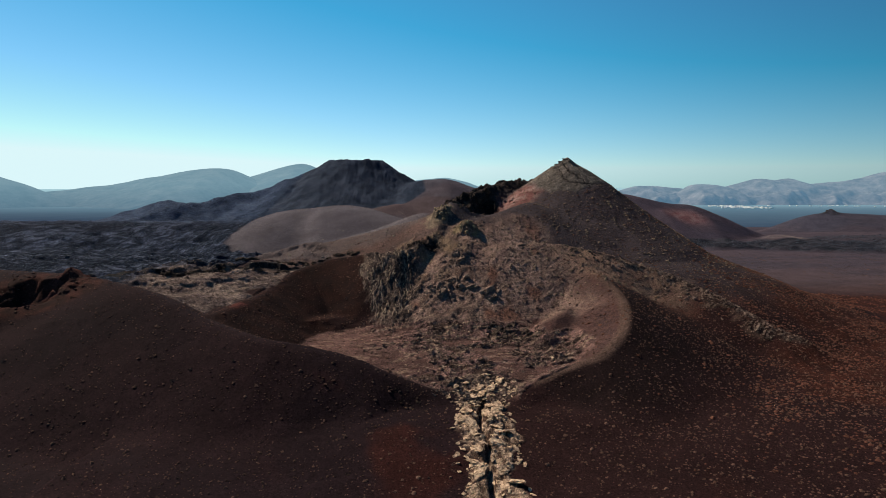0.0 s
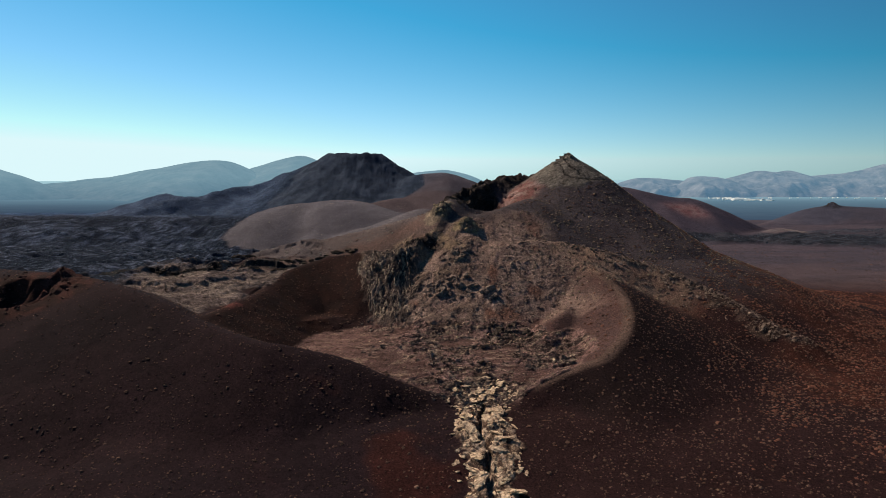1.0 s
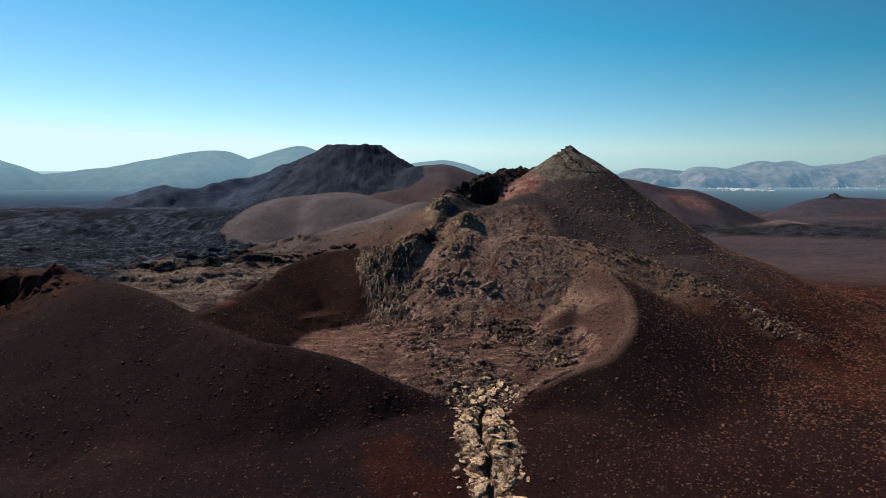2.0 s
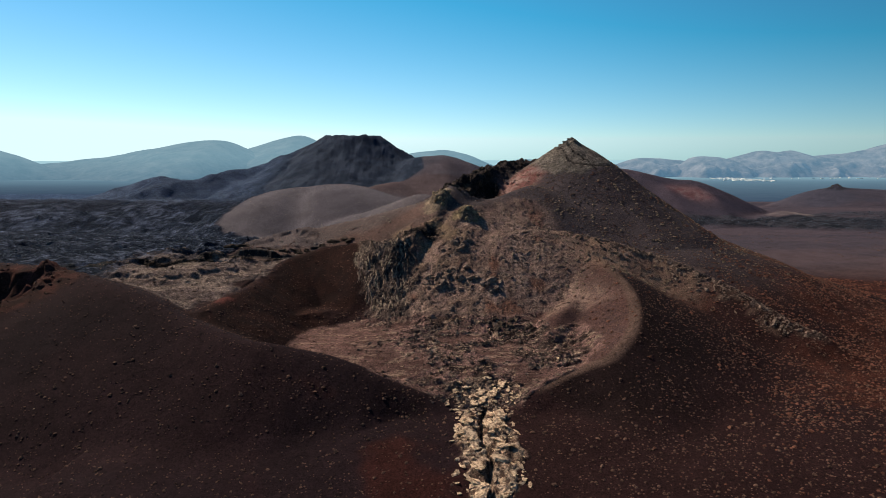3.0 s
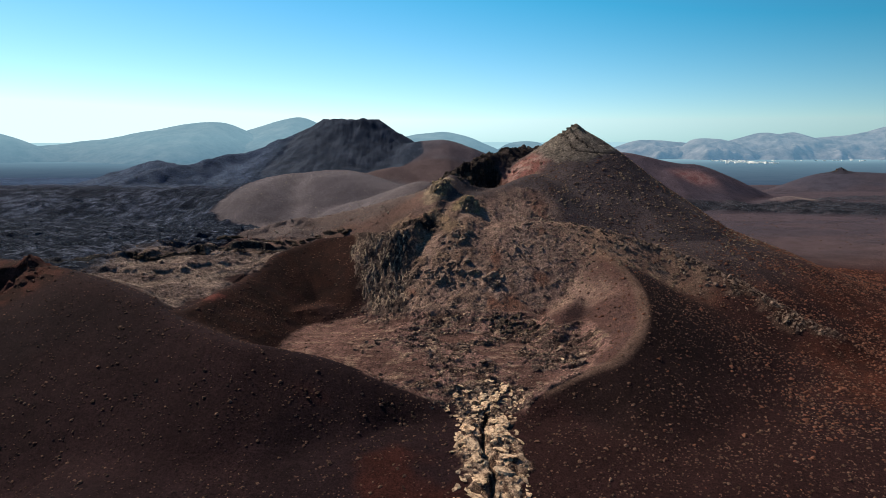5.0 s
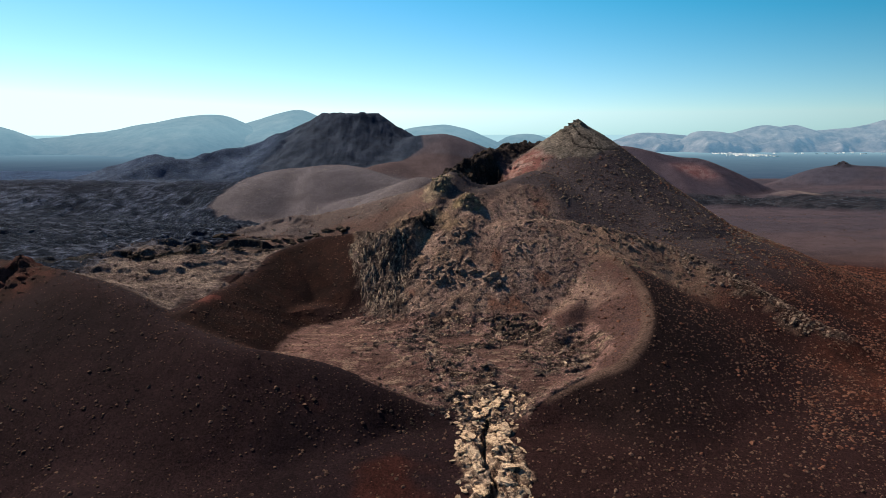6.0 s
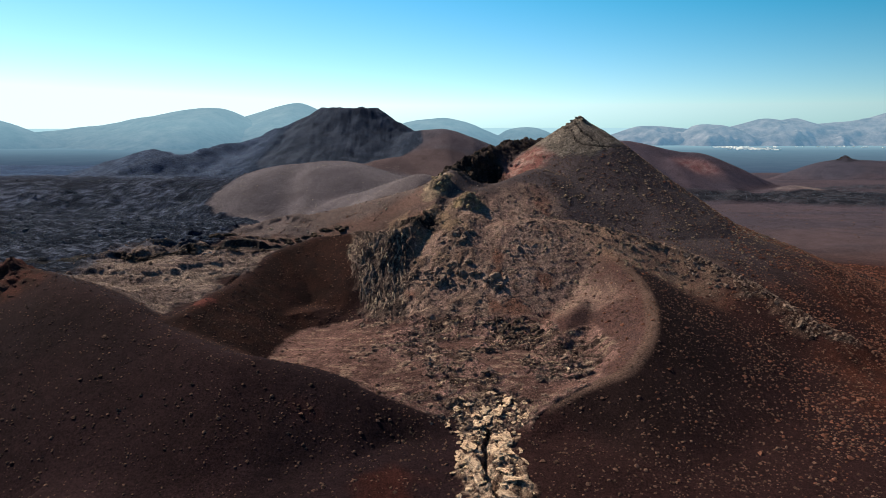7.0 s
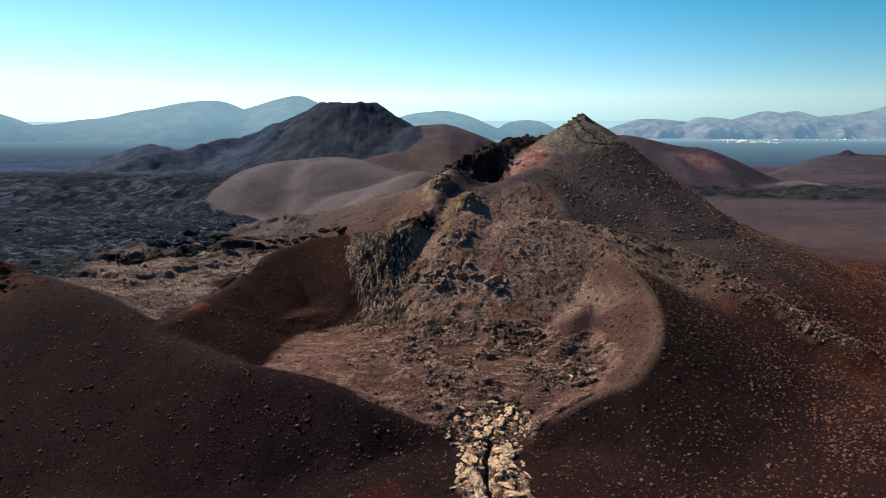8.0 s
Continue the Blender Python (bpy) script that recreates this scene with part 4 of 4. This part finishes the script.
strewn("neck_rubble", "grey-brown broken crust where the crater opens into the channel", "rubble", BLOCK, PLATES, bx, by, sizes(len(bx), RNG, 0.5, 0.5, 0.2, 1.6), 0.1, 0.45, RNG)
bx, by = sample(26000, (28, 262), (150, 345), lambda x, y: np.clip(zone("bench", x, y) + 0.35 * step(0.0, 0.4, fbm(x, y, 7, 3, 232)) * step(12, 4, np.abs(nearest(BENCH, x, y, 2)[0] - 3)) * step(118, 100, x), 0, 1) * 0.8, RNG)
strewn("bench_rubble", "grey-brown rubble along the rocky bench", "rubble", BLOCK, CHIPS, bx, by, sizes(len(bx), RNG, 0.45, 0.5, 0.15, 1.8), 0.2, 0.6, RNG)
bx, by = sample(7000, (-12, 320), (75, 455), lambda x, y: zone("lava", x, y) * 0.9, RNG)
strewn("clinker", "black jagged lava clinker on the upper rim", "rubble", LAVA, CHIPS, bx, by, sizes(len(bx), RNG, 0.34, 0.5, 0.15, 1.1), 0.3, 0.7, RNG)
bx, by = sample(9000, (-160, 228), (-66, 334), lambda x, y: zone("valley", x, y) * (0.2 + 0.6 * clump(0.4 * x, y, 8, 135)), RNG)
strewn("valley_rubble", "pale brown crust pieces in the lava-filled valley", "rubble", BLOCK, CHIPS, bx, by, sizes(len(bx), RNG, 0.4, 0.5, 0.15, 1.5), 0.25, 0.5, RNG)
bx, by = sample(7000, (-150, 140), (170, 330), lambda x, y: bare(x, y) * 0.6 * clump(x, y, 20, 242), RNG)
strewn("pale_stones", "small pale stones lying on dark cinder", "stones", CRUST, CHIPS, bx, by, sizes(len(bx), RNG, 0.105, 0.35, 0.06, 0.3), 0.1, 0.6, RNG)
bx, by = sample(29000, (-400, 300), (-60, 700), lambda x, y: (zone("rough", x, y) > 0.6) * (y > 310) * clump(x, y, 30, 137) * 0.8, RNG)
ex, ey = sample(60000, (-330, 320), (-85, 620), lambda x, y: (zone("rough", x, y) > 0.6) * clump(0.5 * x, y, 16, 237), RNG)
bx, by = np.concatenate([bx, ex]), np.concatenate([by, ey])
strewn("field_clinker", "dark blue-grey jagged blocks of the lava field", "rubble", FIELD_ROCK, CHIPS, bx, by, sizes(len(bx), RNG, 0.42, 0.5, 0.18, 1.9), 0.25, 0.6, RNG)
bx, by = sample(26000, (200, 640), (800, 1100), lambda x, y: (zone("rough", x, y) > 0.5) * 0.6, RNG)
strewn("plain_clinker", "dark lava blocks in bands across the plain", "rubble", FIELD_ROCK, CHIPS, bx, by, sizes(len(bx), RNG, 0.9, 0.45, 0.4, 2.4), 0.25, 0.6, RNG)


# ---- single rocks ----
def shape_mesh(name, shape, mat, smooth=False):
    return quick_mesh(name, shape[0], shape[1], mat, smooth)


def placed(x, y, size, sink=0.25, tilt=0.25, rise=0.0):
    z = float(height_at(np.array([x]), np.array([y]))[0])
    return pose(x, y, z + (rise - sink) * size, *np.degrees(RNG.normal(scale=tilt, size=2)), RNG.uniform(0, 360)) @ Matrix.Scale(size, 4)


BLOCK_MESHES = [shape_mesh("block", rock_shape(300 + k, 3, 0.75, 0.35), BLOCK) for k in range(6)]
LAVA_MESHES = [shape_mesh("block", rock_shape(320 + k, 3, 0.7, 0.4), LAVA) for k in range(6)]
OCHRE = material("ochre_rock", stone_nodes(((0.11, 0.080, 0.050), (0.34, 0.25, 0.15)), 0.5))
OCHRE_MESHES = [shape_mesh("block", rock_shape(340 + k, 3, 0.8, 0.35), OCHRE) for k in range(4)]


def outcrop(name, label, x, y, reach, meshes, count, big, stretch=1.0):
    """A rock mass of several wedged blocks."""
    z = float(height_at(np.array([x]), np.array([y]))[0])
    root = tagged(new(name), label, "outcrop")
    root.matrix_world = pose(x, y, z)
    for k in range(count):
        r = reach * math.sqrt(RNG.random())
        a = RNG.uniform(0, 2 * np.pi)
        px, py = r * math.cos(a) * stretch, r * math.sin(a)
        size = big * RNG.uniform(0.4, 1.0) * (1.15 - 0.5 * r / reach)
        ground = float(height_at(np.array([x + px]), np.array([y + py]))[0])
        ob = new("block", meshes[k % len(meshes)])
        ob.parent = root
        ob.matrix_local = pose(px, py, ground - z - 0.25 * size, *np.degrees(RNG.normal(scale=0.3, size=2)), RNG.uniform(0, 360)) @ Matrix.Scale(size, 4)
    return root


outcrop("lava_outcrop", "black jagged lava outcrop on the red crater floor", 26, 269, 8.0, LAVA_MESHES, 36, 3.5, 1.2)
outcrop("lava_outcrop", "overhanging brown lava outcrop half-way up the crater wall", 20.5, 294, 3.8, BLOCK_MESHES, 10, 3.3, 1.2)
outcrop("lava_outcrop", "cluster of brown lava blocks on the crater wall", 4, 298, 8.0, BLOCK_MESHES, 34, 3.3, 1.4)
outcrop("lava_outcrop", "small brown rock cluster high on the crater wall", 8, 316, 5.0, BLOCK_MESHES, 18, 2.8, 1.2)
outcrop("lava_outcrop", "small brown rock cluster high on the crater wall", 29, 309, 4.5, BLOCK_MESHES, 11, 2.3, 1.2)
outcrop("ochre_outcrop", "yellow-ochre weathered outcrop below the black rim", 12.5, 337, 4.8, OCHRE_MESHES, 20, 1.7)
outcrop("ochre_outcrop", "grey-yellow weathered outcrop beside the black rim", -0.5, 349, 4.6, OCHRE_MESHES, 18, 1.7)
outcrop("lava_outcrop", "dark rocks along the bench below the cone", 69, 320, 6.0, LAVA_MESHES, 16, 1.7, 1.8)
outcrop("lava_outcrop", "grey-brown rocks on the end of the bench", 99, 312, 5.5, BLOCK_MESHES, 16, 1.9, 1.4)
outcrop("lava_outcrop", "grey-brown rocks strung down the cinder flank", 108, 297, 6.0, BLOCK_MESHES, 14, 1.5, 1.3)
outcrop("lava_outcrop", "dark rocks where the channel leaves the crater", 8, 218, 4.5, BLOCK_MESHES, 14, 1.5, 1.4)
outcrop("lava_outcrop", "black rocks on the corner of the crater rim", -11, 327, 6.0, LAVA_MESHES, 18, 2.6, 1.6)
outcrop("lava_outcrop", "dark rocks at the foot of the streaked cliff", -24, 283, 6.0, BLOCK_MESHES, 14, 1.5, 2.0)
for x, y, reach, big in ((4, 366, 6, 3.6), (10, 380, 6, 3.8), (16, 394, 6, 3.4), (24, 409, 6, 3.6), (34, 426, 6, 3.2), (46, 444, 6, 3.0), (14, 366, 5, 2.6)):
    outcrop("lava_crag", "black jagged lava crag on the crater's upper rim", x, y, reach, LAVA_MESHES, 9, big)
outcrop("lava_crag", "small dark crag on top of a low far hill", 674, 1212, 8, LAVA_MESHES, 8, 5.0, 1.6)
for x, y in ((-74, 336), (-88, 330), (-108, 306), (-142, 300)):
    outcrop("lava_lip", "black broken edge of the lava field above the valley", x, y, 5.0, LAVA_MESHES, 9, 1.25, 1.9)
RED_ROCK = material("dark_red_rock", stone_nodes(((0.022, 0.011, 0.010), (0.072, 0.032, 0.027)), 0.8))
RED_MESHES = [shape_mesh("block", rock_shape(400 + k, 3, 0.7, 0.4), RED_ROCK) for k in range(4)]
for x, y, reach in ((-144, 265, 4), (-136, 252, 5), (-150, 246, 5), (-163, 268, 6)):
    outcrop("red_outcrop", "dark red rocks round the small open crater", x, y, reach, RED_MESHES, 10, 2.0)



def ledge(label, points, size, step_by=0.9):
    """A broken black layer of lava: tilted slabs wedged end to end along a line."""
    line = smooth_line([(x, y, 0) for x, y in points], 10)[:, :2]
    gone = np.concatenate([[0], np.cumsum(np.hypot(*np.diff(line, axis=0).T))])
    middle = line[len(line) // 2]
    z = float(height_at(middle[:1], middle[1:])[0])
    root = tagged(new("lava_ledge"), label, "ledge")
    root.matrix_world = pose(middle[0], middle[1], z)
    for k, s in enumerate(np.arange(0, gone[-1], size * step_by)):
        x, y = np.interp(s, gone, line[:, 0]) + RNG.normal(scale=0.3 * size), np.interp(s, gone, line[:, 1]) + RNG.normal(scale=0.45 * size)
        ahead = min(s + 1, gone[-1])
        way = math.degrees(math.atan2(np.interp(ahead, gone, line[:, 1]) - np.interp(ahead - 1, gone, line[:, 1]), np.interp(ahead, gone, line[:, 0]) - np.interp(ahead - 1, gone, line[:, 0])))
        big = size * RNG.uniform(0.55, 1.25)
        ob = new("slab", LAVA_MESHES[k % 6])
        ob.parent = root
        ground = float(height_at(np.array([x]), np.array([y]))[0])
        ob.matrix_local = pose(x - middle[0], y - middle[1], ground - z + 0.1 * big, *np.degrees(RNG.normal(scale=0.15, size=2)), way + RNG.normal(scale=18)) @ Matrix.Diagonal((1.35 * big, 0.9 * big, 0.75 * big, 1))
    return root


ledge("black broken lava layer behind the crater's red rim", [(-43, 346), (-48, 347), (-54, 347), (-60, 346), (-66, 342), (-73, 341)], 2.1)
ledge("black broken lava layer along the edge of the lava field", [(-73, 341), (-80, 346), (-86, 349), (-94, 346), (-100, 340)], 1.9)
ledge("black overhanging lava edge above the pale valley", [(-123, 301), (-116, 300), (-111, 304), (-107, 310), (-102, 312), (-96, 318), (-90, 328)], 1.5)
ledge("dark lava edge beside the pale valley", [(-88, 322), (-82, 324), (-77, 329), (-70, 331)], 1.3)


def drip(x, y, length, wide):
    """A frozen trickle of lava: a lumpy strip that hugs the cliff and tapers to its foot."""
    n, sides = max(5, int(length / 0.6)), 5
    swing, phase, lean = RNG.uniform(0.1, 0.7), RNG.uniform(0, 6), RNG.normal(scale=0.22)
    verts = []
    for k in range(n + 1):
        s = k / n
        py = y - length * s
        px = x + swing * math.sin(phase + 0.7 * length * s) + 0.16 * RNG.normal() - lean * (py - y)
        pz = float(height_at(np.array([px]), np.array([py]))[0])
        r = wide * (0.55 + 0.45 * math.sin(math.pi * min(1, 0.25 + s))) * RNG.uniform(0.6, 1.35) * (1 - 0.55 * s)
        for j in range(sides):
            a = math.pi * j / (sides - 1)
            verts.append((px - r * math.cos(a), py - 0.45 * r * math.sin(a), pz + r * 0.6 * math.sin(a) - 0.1))
    faces = [(k * sides + j, k * sides + j + 1, (k + 1) * sides + j + 1, (k + 1) * sides + j) for k in range(n) for j in range(sides - 1)]
    v = np.array(verts)
    return v - v[0], np.array(faces), v[0]


DRIP_ROCK = material("buff_lava_drip", stone_nodes(((0.075, 0.052, 0.040), (0.40, 0.30, 0.212)), 0.9))
cliff_root = tagged(new("streaked_cliff"), "buff and black frozen lava trickles down a steep cliff", "cliff")
cliff_root.matrix_world = pose(-30, 300, float(height_at(np.array([-30.0]), np.array([300.0]))[0]))
for k in range(280):
    top_y = 316 - 29 * RNG.random() ** 1.1
    left = np.interp(top_y, [279, 292, 306, 319], [-21, -30.5, -36, -40.5])
    v, f, at = drip(left + 0.8 + (-14.8 - left) * RNG.random() ** 1.4, top_y, RNG.uniform(1.2, 5.0), RNG.uniform(0.16, 0.58))
    ob = new("drip", quick_mesh("drip", v, f[:, ::-1], LAVA if k % 4 == 0 else BLOCK if k % 4 == 1 else DRIP_ROCK, True))
    ob.parent = cliff_root
    ob.matrix_local = Matrix.Translation(Vector(at) - cliff_root.matrix_world.translation)

PEAK_ROCK = material("grey_brown_peak_rock", stone_nodes(((0.065, 0.054, 0.043), (0.21, 0.175, 0.135)), 0.4))
PEAK_MESHES = [shape_mesh("slab", rock_shape(380 + k, 3, 0.35, 0.35), PEAK_ROCK) for k in range(6)]
peak_root = tagged(new("summit_crag"), "grey-brown tilted slabs crowning the cinder cone", "crag")
peak_root.matrix_world = pose(72, 411, 84)
for x, y, size, rx, ry, rz in ((71.5, 411, 1.7, 20, 10, 20), (69.0, 410, 1.9, 22, -12, 70), (66.5, 410, 2.0, 25, -20, 120), (64.0, 408, 1.8, 24, -25, 40), (60.5, 407, 1.6, 20, -20, 200),
                               (74.0, 409, 2.0, 20, 28, 10), (71.0, 407, 2.2, 30, 4, 60)):
    ob = new("slab", PEAK_MESHES[int(x) % 6])
    ob.parent = peak_root
    high = float(height_at(np.array([x]), np.array([y]))[0])
    ob.matrix_local = peak_root.matrix_world.inverted() @ pose(x, y, high - 0.1 * size, rx, ry, 0) @ pose(0, 0, 0, 0, 0, rz) @ Matrix.Scale(size, 4)

bx, by = sample(900, (-45, 215), (120, 335), lambda x, y: np.clip(zone("wall", x, y) + 0.7 * zone("floor", x, y) + zone("bench", x, y), 0, 1) * 0.55, RNG)
for k, (x, y) in enumerate(zip(bx[:130], by[:130])):
    tagged(new("boulder", BLOCK_MESHES[k % 6]), "brown lava boulder lying in the crater", "boulder", "boulders in the crater").matrix_world = placed(x, y, RNG.uniform(0.45, 1.1), 0.25, 0.5)

# the channel's crust: cracked pale plates on both sides of the fissure
channel_root = tagged(new("lava_channel"), "pale cream cracked lava crust with a dark central fissure", "lava channel")
channel_root.matrix_world = pose(11, 185, float(height_at(np.array([11.0]), np.array([185.0]))[0]))
PLATE_MESHES = [shape_mesh("plate", rock_shape(360 + k, 3, 0.4, 0.75), CRUST) for k in range(8)]
line = smooth_line(FISSURE, 12)
made = 0
while made < 290:
    x, y = RNG.uniform(0, 24), RNG.uniform(148, 222)
    d = abs(x - np.interp(y, line[:, 1], line[:, 0]))
    size = RNG.uniform(1.5, 2.9) if d < 5.0 and made < 90 else RNG.uniform(0.45, 1.3)
    if (y < 208 and d < 0.35 + 0.7 * size) or RNG.random() > step(9.2, 5.0, d + 1.5 * math.sin(0.35 * y) - 2.5 * step(198, 206, y)) + 0.015:
        continue
    ob = new("plate", PLATE_MESHES[made % 8])
    ob.parent = channel_root
    z = float(height_at(np.array([x]), np.array([y]))[0])
    ob.matrix_local = channel_root.matrix_world.inverted() @ pose(x, y, z, *np.degrees(RNG.normal(scale=0.2, size=2)), RNG.normal(scale=28)) @ Matrix.Diagonal((0.75 * size, 1.45 * size, 0.36 * size, 1))
    made += 1


# ---- the white village below the far mountains ----
def house_parts(width, depth, high):
    wall = bmesh.new()
    bmesh.ops.create_cube(wall, size=1.0, matrix=Matrix.Translation((0, 0, high / 2)) @ Matrix.Diagonal((width, depth, high, 1)))
    roof = bmesh.new()
    bmesh.ops.create_cube(roof, size=1.0, matrix=Matrix.Translation((0, 0, high + 0.15)) @ Matrix.Diagonal((width + 0.4, depth + 0.4, 0.3, 1)))
    for edge_x in (-1, 1):
        bmesh.ops.create_cube(roof, size=1.0, matrix=Matrix.Translation((edge_x * width / 2, 0, high + 0.55)) @ Matrix.Diagonal((0.3, depth + 0.4, 0.5, 1)))
    return wall, roof


def part(name, bm, mat, parent, label=""):
    me = bpy.data.meshes.new(name)
    bm.to_mesh(me)
    bm.free()
    me.materials.append(mat)
    ob = new(name, me)
    ob.parent = parent
    return tagged(ob, label)


def house(width, depth, high):
    root = tagged(new("house"), "white flat-roofed village house far off on the plain", "house", "houses of the far village")
    wall, roof = house_parts(width, depth, high)
    part("wall", wall, WHITE_WALL, root)
    part("roof", roof, WHITE_WALL, root)
    return root


kinds = [house(7, 6, 3), house(9, 7, 3.5), house(6, 8, 4), house(13, 7, 3.5)]
spots = [(RNG.normal(1338, 46), RNG.uniform(2900, 3420)) for _ in range(130)] + [(RNG.uniform(1480, 2150), RNG.uniform(3250, 3440)) for _ in range(16)]
for k, (x, y) in enumerate(spots):
    m = pose(x, y, float(height_at(np.array([x]), np.array([y]))[0]) - 0.3, 0, 0, RNG.uniform(-25, 25))
    if k < len(kinds):
        kinds[k].matrix_world = m
    else:
        copy_thing(kinds[k % len(kinds)], m)
